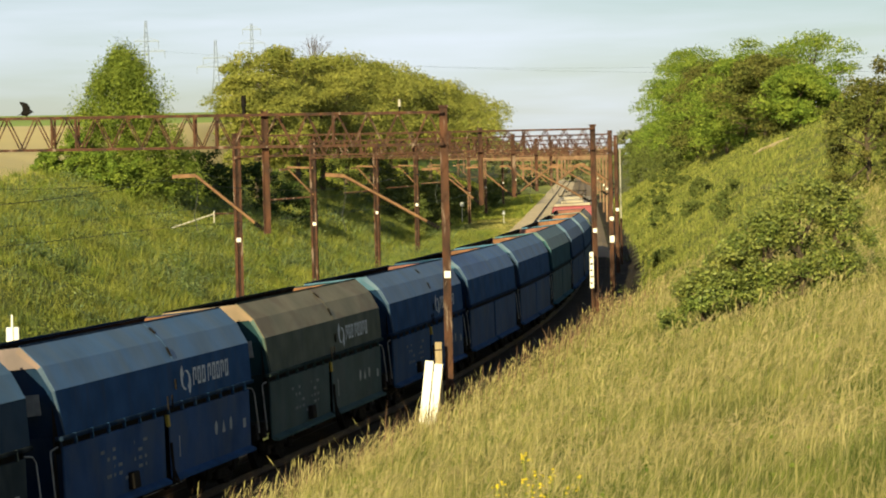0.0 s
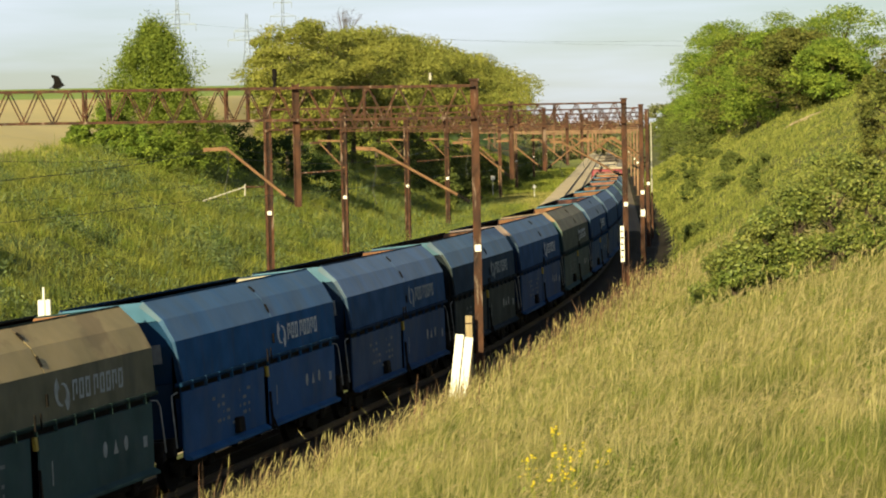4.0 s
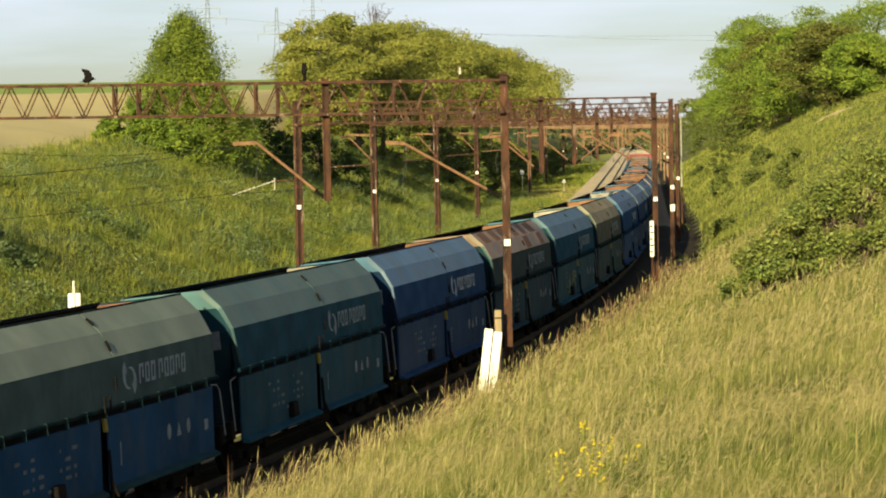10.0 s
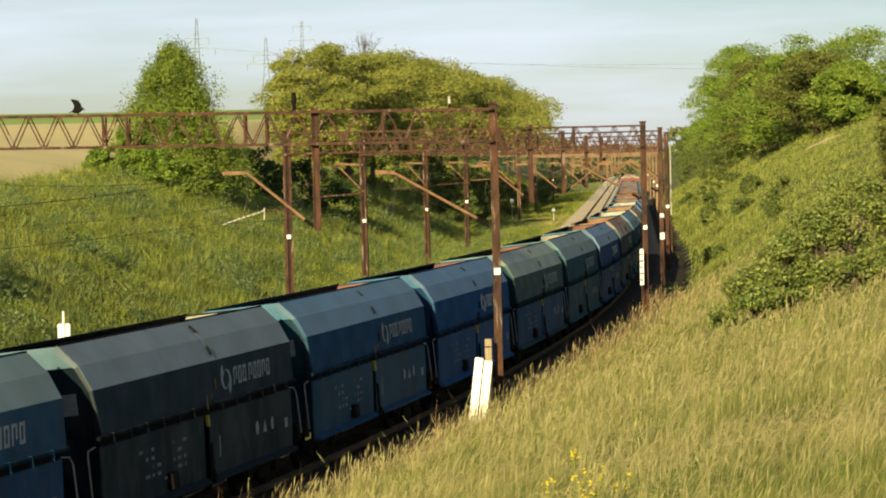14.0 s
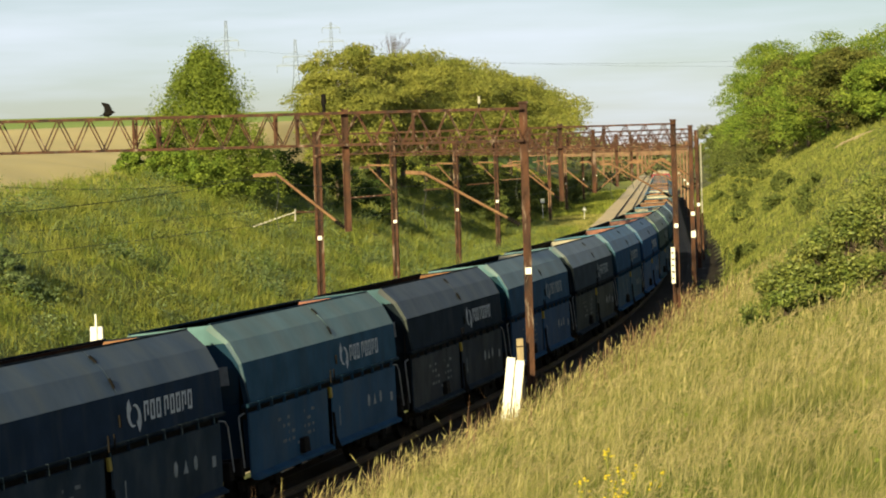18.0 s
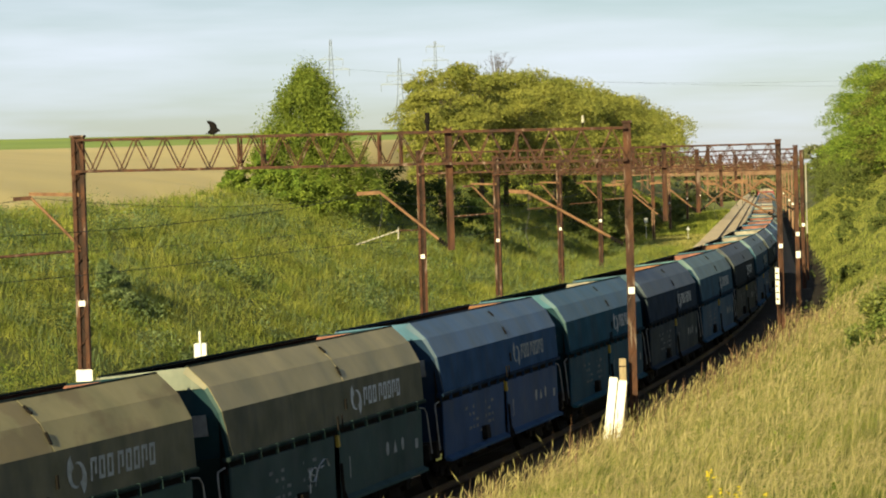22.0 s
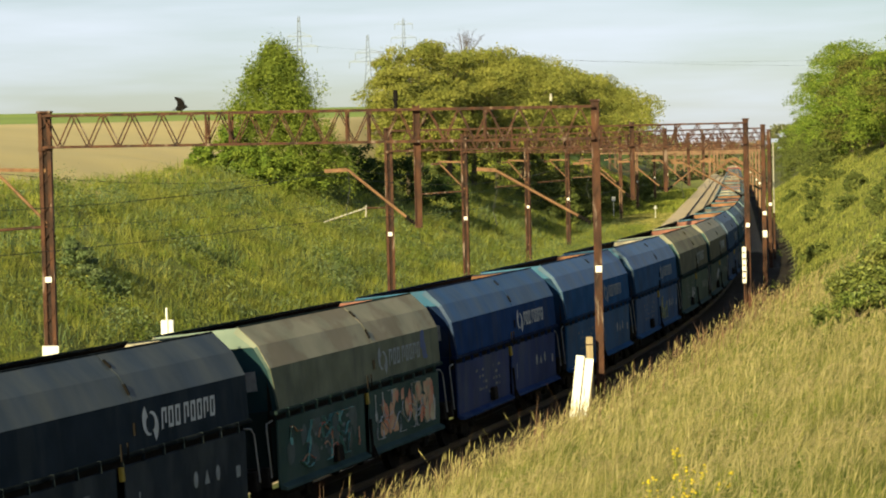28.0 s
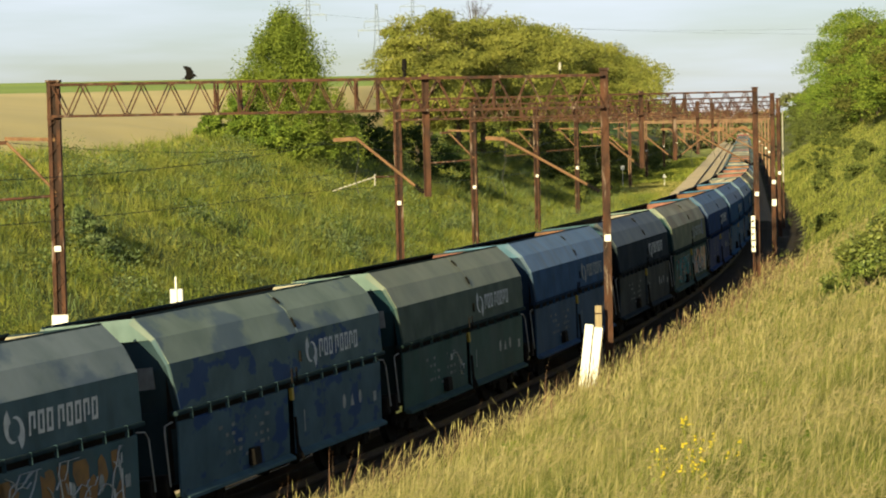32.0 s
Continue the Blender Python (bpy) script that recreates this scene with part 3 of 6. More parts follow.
for i_g, s_g in enumerate((140, 182, 228, 275, 345, 420)):
    far_g = gantry(line_xy(s_g, -3.3), line_xy(s_g + 4, 13.6), "weathered rusty gantry far along the straight line", [(PZ, 0.24, 0.24)], [(PZ, 0.24, 0.24)], near=i_g < 2, droppers=(0.68, 0.4)[:1 + i_g // 2], both=i_g % 2 == 0)
    # swap in the rust that has distance and sunlight in its colour
    for c in far_g.children if i_g else ():
        if c.data.materials and c.data.materials[0] == M_RUST:
            c.data.materials[0] = M_FARRUST

# small fittings on the nearest beams
def stub(fr, mat_, h, r, label, name):
    a, b = Vector(GANTRIES[0][0]), Vector(GANTRIES[0][1])
    p = b.lerp(a, fr)
    e = new(name)
    e.location = (p.x, p.y, TOP + LIFT * (1 - fr) - 0.062)
    part("stem", bar(bmesh.new(), (0, 0, 0), (0, 0, h * 0.5), r * 0.6, 8), M_BLACK, e)
    part("cap", bar(bmesh.new(), (0, 0, h * 0.4), (0, 0, h), r, 10, r * 0.8), mat_, e)
    return tagged(e, label, "insulator")


stub(0.643, M_BLACK, 0.55, 0.09, "dark iron stub standing on the gantry beam", "beam_stub")
stub(0.922, M_CREAMIRON, 0.36, 0.045, "white insulator standing on the gantry beam", "beam_insulator")


def crow():
    a, b = Vector(GANTRIES[0][0]), Vector(GANTRIES[0][1])
    p = b.lerp(a, 0.252)
    e = new("crow")
    e.location = (p.x, p.y - 0.1, TOP + LIFT * 0.75 - 0.064)
    e.rotation_euler, e.scale = (0, 0, radians(-12)), (0.92, 0.92, 1.0)
    bm = bmesh.new()
    bmesh.ops.create_uvsphere(bm, u_segments=14, v_segments=9, radius=0.09, matrix=Matrix.Translation((0.0, 0, 0.13)) @ Euler((0, radians(-8), 0)).to_matrix().to_4x4() @ Matrix.Diagonal((1.9, 0.95, 0.95, 1)))
    part("body", bm, M_BLACK, e)
    bm = bmesh.new()
    bmesh.ops.create_uvsphere(bm, u_segments=12, v_segments=8, radius=0.05, matrix=Matrix.Translation((0.17, 0, 0.17)))
    part("head", bm, M_BLACK, e)
    part("beak", bar(bmesh.new(), (0.20, 0, 0.17), (0.27, 0, 0.13), 0.02, 6, 0.004), M_BLACK, e)
    for sy in (-1, 1):
        # wing lifted high above the back
        bm = bmesh.new()
        f = bm.faces.new([bm.verts.new(q) for q in ((0.14, sy * 0.05, 0.15), (0.12, sy * 0.07, 0.30), (0.02, sy * 0.10, 0.42), (-0.16, sy * 0.12, 0.47), (-0.15, sy * 0.11, 0.40), (-0.09, sy * 0.09, 0.33), (-0.08, sy * 0.07, 0.22), (-0.12, sy * 0.05, 0.14))])
        r = bmesh.ops.extrude_face_region(bm, geom=[f])
        bmesh.ops.translate(bm, vec=(0, -sy * 0.02, 0), verts=[q for q in r["geom"] if isinstance(q, bmesh.types.BMVert)])
        bmesh.ops.recalc_face_normals(bm, faces=bm.faces)
        part("wing", bm, M_BLACK, e)
        part("leg", bar(bmesh.new(), (0.03, sy * 0.035, 0.0), (0.02, sy * 0.035, 0.08), 0.011, 5), M_BLACK, e)
    bm = bmesh.new()
    for j in range(3):
        strut(bm, (-0.10, 0.02 * (j - 1), 0.12), (-0.25, 0.04 * (j - 1), 0.07), 0.045, 0.012)
    part("tail", bm, M_BLACK, e)
    tagged(e, "black crow perched on the rusty beam, wings lifted", "bird")


crow()


def wire(pts, r, label):
    bm = bmesh.new()
    tube(bm, pts, r, 4)
    e = new("overhead_wire")
    part("strand", bm, M_WIRE, e)
    return tagged(e, label, "wire")


SG = [-75.0, -22.0, 17.5, 58.0, 82.5, 108.0, 133.0, 158.0, 186.0, 216.0]
for n_w, z_m, z_c in ((5.2, 7.15, 5.75), (15.6, 7.4, 5.65)):
    for zz, sag, r_w in ((z_m, 0.55, 0.011), (z_c, 0.12, 0.010)):
        for s_a, s_b in zip(SG, SG[1:]):
            ps = []
            for j in range(9):
                q = j / 8
                ps.append(on_line(s_a + (s_b - s_a) * q, n_w, zz - sag * 4 * q * (1 - q)))
            wire(ps, r_w, "thin dark catenary wire slung between gantries")


# ---- hopper wagons ----
LW, HL = 12.54, 5.64
# half profile of the shell: (x, z) from the ledge up to the open rim
SH = [(1.50, 2.30), (1.53, 3.18), (1.32, 3.66), (0.94, 4.08)]


def shell(pts, y0, y1, side, th=0.05):
    """A folded plate along the wagon, with thickness, on the given side."""
    bm = bmesh.new()
    outer = [(side * x, z) for x, z in pts]
    inner = [(side * (x - th), z - 0.012) for x, z in pts]
    ring = outer + inner[::-1]
    a = [bm.verts.new((x, y0, z)) for x, z in ring]
    b = [bm.verts.new((x, y1, z)) for x, z in ring]
    k = len(ring)
    for i in range(k):
        j = (i + 1) % k
        bm.faces.new((a[i], a[j], b[j], b[i]))
    bm.faces.new(a[::-1])
    bm.faces.new(b)
    bmesh.ops.recalc_face_normals(bm, faces=bm.faces)
    return bm


def plate(bm, pts):
    bm.faces.new([bm.verts.new(p) for p in pts])
    return bm


def slab(pts, th):
    """A flat plate through the points, given thickness along its normal."""
    bm = bmesh.new()
    pts = [Vector(p) for p in pts]
    nrm = (pts[1] - pts[0]).cross(pts[2] - pts[1]).normalized()
    a, b = [bm.verts.new(p) for p in pts], [bm.verts.new(p - nrm * th) for p in pts]
    bm.faces.new(a)
    bm.faces.new(b[::-1])
    for i in range(len(a)):
        j = (i + 1) % len(a)
        bm.faces.new((a[j], a[i], b[i], b[j]))
    bmesh.ops.recalc_face_normals(bm, faces=bm.faces)
    return bm


def side_x(z):
    """Outer face of the upright wall and of the doors at height z."""
    if z > 2.3:
        return 1.50 + 0.03 * (z - 2.30) / 0.88
    return 1.36 + 0.12 * (z - 0.72) / 1.38


def mark(bm, y, z, w, h, side=1, off=0.012, slant=0.0, shape="bar"):
    if shape == "bar":
        c = [(-w / 2, -h / 2), (w / 2, -h / 2), (w / 2, h / 2), (-w / 2, h / 2)]
    elif shape == "tri":
        c = [(-w / 2, -h / 2), (w / 2, -h / 2), (0, h / 2)]
    else:
        c = [(w / 2 * math.cos(i * math.pi / 6), h / 2 * math.sin(i * math.pi / 6)) for i in range(12)]
    plate(bm, [(side * (side_x(z + b) + off), y + a + slant * b, z + b) for a, b in c])


def logo():
    """Emblem of two hooked arcs and a row of plain upright blocks, as painted on the wall."""
    y0, zc, out = 1.0, 2.72, []
    for sg in (-1, 1):
        bm, prev = bmesh.new(), None
        for i in range(9):
            an = radians(115 + i * 22) if sg > 0 else radians(-65 + i * 22)
            r0, r1 = 0.09 + 0.014 * i, 0.30 - 0.012 * i
            cur = [(y0 + 0.28 + math.cos(an) * r * 1.05 - sg * 0.04, zc + math.sin(an) * r * 1.12 + sg * 0.03) for r in (r0, r1)]
            if prev:
                q = [prev[0], prev[1], cur[1], cur[0]]
                plate(bm, [(side_x(b) + 0.012, a, b) for a, b in q])
            prev = cur
        out.append(("emblem_arc", bm))
    y = y0 + 0.72
    for i in range(8):
        bm = bmesh.new()
        h, w, th = 0.38, 0.215, 0.066
        strips = [(0.0, th, 0.0, h), (w - th, w, 0.0 if i % 3 else 0.10, h), (th, w - th, h - th, h)]
        if i % 3:
            strips.append((th, w - th, 0.0, th))
        for a0, a1, b0, b1 in strips:
            plate(bm, [(side_x(zc - 0.16 + b_) + 0.012, y + a_ + 0.12 * b_, zc - 0.16 + b_) for a_, b_ in ((a0, b0), (a1, b0), (a1, b1), (a0, b1))])
        out.append(("wordmark_block", bm))
        y += 0.29 + (0.08 if i == 2 else 0)
    return out


def bogie(parent, y0):
    bg = new("bogie")
    bg.parent = parent
    bg.location = (0, y0, 0)
    for sx in (-1, 1):
        bm = bmesh.new()
        box(bm, (sx * 1.0 - 0.06, -1.25, 0.42), (sx * 1.0 + 0.06, 1.25, 0.66), 0.03)
        box(bm, (sx * 1.0 - 0.09, -0.4, 0.22), (sx * 1.0 + 0.09, 0.4, 0.5), 0.03)
        for yy in (-0.9, 0.9):
            box(bm, (sx * 1.0 - 0.1, yy - 0.16, 0.3), (sx * 1.0 + 0.1, yy + 0.16, 0.56), 0.03)
        part("side_frame", bm, M_BLACK, bg)
        for yy in (-0.9, 0.9):
            bm = bmesh.new()
            bar(bm, (sx * 0.70, yy, 0.46), (sx * 0.83, yy, 0.46), 0.46, 20)
            bar(bm, (sx * 0.68, yy, 0.46), (sx * 0.70, yy, 0.46), 0.49, 20)
            bar(bm, (sx * 0.6, yy, 0.46), (sx * 0.95, yy, 0.46), 0.09, 8)
            part("wheel", bm, M_BLACK, bg)
    return bg


def wagon_master(full):
    w = new("hopper_wagon")

    def P(nm, bm, m, lab="", key=None):
        if nm in ("upper_wall", "end_wall", "end_frame"):
            # the trailing end leans in towards the ledge
            for v in bm.verts:
                if v.co.y < -HL + 0.2 and v.co.z < SH[1][1]:
                    v.co.y += 0.32 * (SH[1][1] - v.co.z) / (SH[1][1] - SH[0][1])
        ob = part(nm, bm, m, w, lab)
        ob["slot"] = key or ""
        return ob
    for side in (1, -1):
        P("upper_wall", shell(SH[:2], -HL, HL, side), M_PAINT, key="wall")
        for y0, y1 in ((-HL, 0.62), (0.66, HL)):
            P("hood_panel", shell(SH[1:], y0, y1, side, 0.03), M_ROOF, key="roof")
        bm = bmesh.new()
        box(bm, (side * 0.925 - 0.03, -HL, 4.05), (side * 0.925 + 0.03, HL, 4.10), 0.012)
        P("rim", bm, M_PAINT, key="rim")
        # ledge in the dark tone, which paints the shadow line under the wall
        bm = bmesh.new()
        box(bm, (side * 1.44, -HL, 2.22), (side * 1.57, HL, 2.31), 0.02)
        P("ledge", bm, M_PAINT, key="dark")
        # black strip added to paint the shadow between wall and doors
        bm = bmesh.new()
        box(bm, (side * 1.30, -HL + 0.2, 1.98), (side * 1.40, HL - 0.2, 2.24))
        P("hinge_recess", bm, M_BLACK)
        for y0, y1 in ((-5.45, -0.14), (0.20, 5.45)):
            d = slab([(side * 1.36, y0, 0.72), (side * 1.36, y1, 0.72), (side * 1.48, y1, 2.10), (side * 1.48, y0, 2.10)][::side], 0.05)
            bmesh.ops.bevel(d, geom=list(d.edges), offset=0.015, segments=1, affect="EDGES")
            dr = P("discharge_door", d, M_DOOR, key="door")
            bm = bmesh.new()
            pr = [(1.36, 0.80), (1.50, 0.72), (1.50, 0.66), (1.34, 0.68)]
            a = [bm.verts.new((side * x, y0 + 0.05, z)) for x, z in pr]
            b = [bm.verts.new((side * x, y1 - 0.05, z)) for x, z in pr]
            for i in range(4):
                bm.faces.new((a[i], a[(i + 1) % 4], b[(i + 1) % 4], b[i]))
            bm.faces.new(a[::-1])
            bm.faces.new(b)
            bmesh.ops.recalc_face_normals(bm, faces=bm.faces)
            lp = part("door_lip", bm, M_PAINT, dr)
            lp["slot"] = "lip"
        if full and side > 0:
            for y in [-5.0 + 0.83 * i for i in range(13)]:
                bm = bmesh.new()
                box(bm, (1.50, y - 0.010, 2.10), (1.575, y + 0.010, 2.32), 0.004)
                P("hinge_clip", bm, M_PAINT, key="clip")
            bm = bmesh.new()
            box(bm, (1.44, -0.03, 1.84), (1.52, 0.08, 2.10), 0.015)
            P("lever_box", bm, M_YELLOW, "yellow discharge lever")
            for y_ in (-0.1, 0.16):
                P("step_iron", strut(bmesh.new(), (1.58, y_, 2.2), (1.6, y_, 2.5), 0.03, 0.03), M_BLACK)
            for a_, b_ in (((1.50, 0.64, 3.30), (1.42, 0.64, 3.50)), ((1.21, 0.64, 3.82), (1.08, 0.64, 3.96)), ((1.54, 0.60, 2.58), (1.55, 0.60, 2.80))):
                P("grab_iron", strut(bmesh.new(), a_, b_, 0.045, 0.035), M_BLACK)
            bm = bmesh.new()
            bar(bm, (1.47, 0.02, 0.62), (1.5, 0.02, 1.5), 0.035, 6)
            bar(bm, (1.5, 0.02, 0.9), (1.55, 0.10, 0.62), 0.03, 6)
            P("door_strut", bm, M_BLACK)
            for nm_, bm in logo():
                P(nm_, bm, M_LOGO, key="mark")
            for y, z, ww, h, sh in ((3.55, 1.46, 0.24, 0.28, "tri"), (3.05, 1.46, 0.20, 0.32, "dot"), (4.05, 1.46, 0.19, 0.30, "dot"), (5.0, 1.36, 0.20, 0.22, "bar"), (0.7, 1.35, 0.05, 0.45, "bar")):
                bm = bmesh.new()
                mark(bm, y, z, ww, h, shape=sh, off=0.01)
                P("door_sign", bm, M_SIGN)
            bm = bmesh.new()
            rr = random.Random(5)
            for i in range(7):
                for j in range(4):
                    if rr.random() < 0.7:
                        mark(bm, -3.6 + i * 0.30 + (0.5 if i > 3 else 0), 1.75 - j * 0.17, 0.05 + 0.2 * rr.random(), 0.07, off=0.01)
            mark(bm, -2.2, 1.1, 0.5, 0.06, off=0.01)
            tagged(P("data_panel", bm, M_FADED, "faded white data panel of plain bars"), kind="stuff")
            bm = bmesh.new()
            box(bm, (1.37, -2.3, 0.84), (1.52, -1.95, 1.18), 0.02)
            P("access_hatch", bm, M_BLACK)
    for sy in (-1, 1):
        # end wall of the upper shell, its folded outline, and the sloping chute inside
        ring = [(x, z) for x, z in SH] + [(-x, z) for x, z in SH[::-1]]
        # end wall, its tone darkened for the shade in the gap
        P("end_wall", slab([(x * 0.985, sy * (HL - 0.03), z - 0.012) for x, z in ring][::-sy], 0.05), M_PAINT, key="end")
        # paler plate added to paint the sunlit top of the end wall
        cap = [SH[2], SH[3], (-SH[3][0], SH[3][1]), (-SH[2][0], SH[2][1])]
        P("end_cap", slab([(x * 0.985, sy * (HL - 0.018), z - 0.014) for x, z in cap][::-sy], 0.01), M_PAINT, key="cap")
        # folded frame round the end wall, paling painted in for its sunlit edge
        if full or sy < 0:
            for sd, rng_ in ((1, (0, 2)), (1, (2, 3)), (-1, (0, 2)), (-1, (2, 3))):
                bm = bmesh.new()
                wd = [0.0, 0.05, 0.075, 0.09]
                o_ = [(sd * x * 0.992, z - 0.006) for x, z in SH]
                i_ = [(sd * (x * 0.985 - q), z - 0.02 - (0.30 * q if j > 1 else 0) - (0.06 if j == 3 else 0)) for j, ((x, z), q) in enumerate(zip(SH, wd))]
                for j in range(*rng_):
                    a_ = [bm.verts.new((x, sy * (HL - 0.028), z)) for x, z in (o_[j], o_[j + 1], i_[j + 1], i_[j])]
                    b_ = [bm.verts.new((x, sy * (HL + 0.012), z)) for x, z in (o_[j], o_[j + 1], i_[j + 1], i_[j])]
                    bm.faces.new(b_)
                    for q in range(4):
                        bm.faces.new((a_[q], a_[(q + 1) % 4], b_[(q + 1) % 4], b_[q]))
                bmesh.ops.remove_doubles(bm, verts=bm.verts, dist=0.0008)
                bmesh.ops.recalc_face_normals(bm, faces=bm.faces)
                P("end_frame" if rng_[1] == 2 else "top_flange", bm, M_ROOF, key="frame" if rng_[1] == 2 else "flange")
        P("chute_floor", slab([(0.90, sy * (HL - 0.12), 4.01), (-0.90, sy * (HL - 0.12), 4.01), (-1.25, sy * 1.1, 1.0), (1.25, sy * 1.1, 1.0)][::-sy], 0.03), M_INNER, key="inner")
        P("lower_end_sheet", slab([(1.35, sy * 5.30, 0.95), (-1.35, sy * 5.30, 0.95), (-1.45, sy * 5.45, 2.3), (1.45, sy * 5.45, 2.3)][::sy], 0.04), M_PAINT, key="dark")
        bm = bmesh.new()
        box(bm, (-1.38, sy * 5.98 - 0.1, 0.82), (1.38, sy * 5.98 + 0.1, 1.22), 0.02)
        P("headstock", bm, M_BLACK)
        for sx in (-1, 1):
            bm = bmesh.new()
            bar(bm, (sx * 0.875, sy * 5.98, 1.05), (sx * 0.875, sy * 6.18, 1.05), 0.09, 10)
            bar(bm, (sx * 0.875, sy * 6.18, 1.05), (sx * 0.875, sy * 6.24, 1.05), 0.21, 14)
            P("buffer", bm, M_BLACK)
            if full or sx > 0:
                bm = bmesh.new()
                pts = [(sx * 1.40, sy * 5.55, 2.12), (sx * 1.40, sy * 5.88, 2.08), (sx * 1.42, sy * 5.96, 1.95), (sx * 1.42, sy * 5.98, 1.0)]
                tube(bm, pts, 0.017, 6)
                P("handrail", bm, M_GREYIRON, "pale bent handrail")
        if full:
            bm = bmesh.new()
            box(bm, (0.85, sy * (HL + 0.01), 2.75), (1.2, sy * (HL + 0.035), 3.15))
            P("end_plate", bm, M_GREYIRON)
    bm = bmesh.new()
    for side in (-1, 1):
        plate(bm, [(side * 0.902, -HL + 0.1, 4.045), (side * 0.902, HL - 0.1, 4.045), (side * 1.40, HL - 0.1, 3.1), (side * 1.40, -HL + 0.1, 3.1)])
        plate(bm, [(side * 1.40, -HL + 0.1, 3.1), (side * 1.40, HL - 0.1, 3.1), (side * 1.2, HL - 0.1, 1.0), (side * 1.2, -HL + 0.1, 1.0)])
    bmesh.ops.solidify(bm, geom=list(bm.faces), thickness=0.015)
    P("inner_lining", bm, M_COAL)
    for yy in (-2.0, 1.7):
        P("cross_brace", bar(bmesh.new(), (-1.0, yy, 3.7), (1.0, yy, 3.7), 0.05, 8), M_RUST)
    bm = bmesh.new()
    box(bm, (-0.35, -5.9, 0.62), (0.35, 5.9, 0.98), 0.03)
    box(bm, (-1.25, -1.3, 0.55), (1.25, 1.3, 1.0), 0.05)
    P("centre_sill", bm, M_BLACK)
    for yy in (-4.1, 4.1):
        bogie(w, yy)
    return w


BL, BB, DB = (0.012, 0.051, 0.138), (0.010, 0.074, 0.20), (0.009, 0.033, 0.125)
TE, TB, SL, LS, OL, GR = (0.012, 0.070, 0.105), (0.010, 0.056, 0.120), (0.013, 0.022, 0.031), (0.028, 0.070, 0.145), (0.032, 0.065, 0.066), (0.018, 0.056, 0.066)
TAN, RUSTY, GREYB, DUST = (0.275, 0.215, 0.122), (0.25, 0.125, 0.065), (0.085, 0.155, 0.27), (0.12, 0.145, 0.115)
CREAM, ORANGE, RED = (0.50, 0.44, 0.33), (0.34, 0.16, 0.075), (0.34, 0.145, 0.10)
CYAN = (0.20, 0.40, 0.45)


PLUM = (0.054, 0.066, 0.102)


def mixc(a, b, q):
    return tuple(x + (y - x) * q for x, y in zip(a, b))


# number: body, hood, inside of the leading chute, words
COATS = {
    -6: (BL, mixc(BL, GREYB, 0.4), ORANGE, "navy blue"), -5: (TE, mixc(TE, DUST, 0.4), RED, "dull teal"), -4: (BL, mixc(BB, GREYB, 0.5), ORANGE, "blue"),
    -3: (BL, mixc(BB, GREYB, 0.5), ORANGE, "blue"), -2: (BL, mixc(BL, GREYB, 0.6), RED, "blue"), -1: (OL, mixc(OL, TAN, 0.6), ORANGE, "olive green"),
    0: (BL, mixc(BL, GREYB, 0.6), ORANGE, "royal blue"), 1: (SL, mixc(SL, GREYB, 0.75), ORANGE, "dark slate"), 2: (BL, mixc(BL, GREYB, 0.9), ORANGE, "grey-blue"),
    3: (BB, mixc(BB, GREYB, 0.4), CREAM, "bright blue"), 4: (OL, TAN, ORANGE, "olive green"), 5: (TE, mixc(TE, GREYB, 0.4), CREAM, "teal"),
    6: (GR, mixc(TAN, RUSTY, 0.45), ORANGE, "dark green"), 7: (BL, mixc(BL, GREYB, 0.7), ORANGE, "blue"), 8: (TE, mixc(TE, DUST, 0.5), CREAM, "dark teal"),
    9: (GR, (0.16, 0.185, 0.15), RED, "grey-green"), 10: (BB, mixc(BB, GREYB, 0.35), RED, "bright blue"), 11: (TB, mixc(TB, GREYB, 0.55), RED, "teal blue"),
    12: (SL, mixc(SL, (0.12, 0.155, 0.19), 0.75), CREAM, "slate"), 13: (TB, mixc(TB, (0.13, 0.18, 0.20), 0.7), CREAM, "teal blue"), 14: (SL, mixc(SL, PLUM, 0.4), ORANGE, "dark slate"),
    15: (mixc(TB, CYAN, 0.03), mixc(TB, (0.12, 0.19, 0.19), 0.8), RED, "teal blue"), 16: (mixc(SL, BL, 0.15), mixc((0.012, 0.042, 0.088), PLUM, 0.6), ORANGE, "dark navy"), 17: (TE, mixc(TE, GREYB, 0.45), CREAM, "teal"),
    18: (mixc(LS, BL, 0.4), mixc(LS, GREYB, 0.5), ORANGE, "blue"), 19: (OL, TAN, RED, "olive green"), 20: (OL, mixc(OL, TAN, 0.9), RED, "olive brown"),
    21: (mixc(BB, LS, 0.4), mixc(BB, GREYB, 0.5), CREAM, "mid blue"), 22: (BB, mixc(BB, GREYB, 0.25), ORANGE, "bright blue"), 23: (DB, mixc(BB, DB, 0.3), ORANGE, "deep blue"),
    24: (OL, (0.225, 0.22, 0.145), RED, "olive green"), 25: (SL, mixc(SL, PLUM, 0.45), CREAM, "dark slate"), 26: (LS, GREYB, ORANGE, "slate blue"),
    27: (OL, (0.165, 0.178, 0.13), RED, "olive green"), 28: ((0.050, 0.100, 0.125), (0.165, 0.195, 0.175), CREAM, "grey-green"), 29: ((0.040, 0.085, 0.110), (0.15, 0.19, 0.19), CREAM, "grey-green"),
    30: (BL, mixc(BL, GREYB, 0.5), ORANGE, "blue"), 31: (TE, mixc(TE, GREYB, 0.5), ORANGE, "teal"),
}


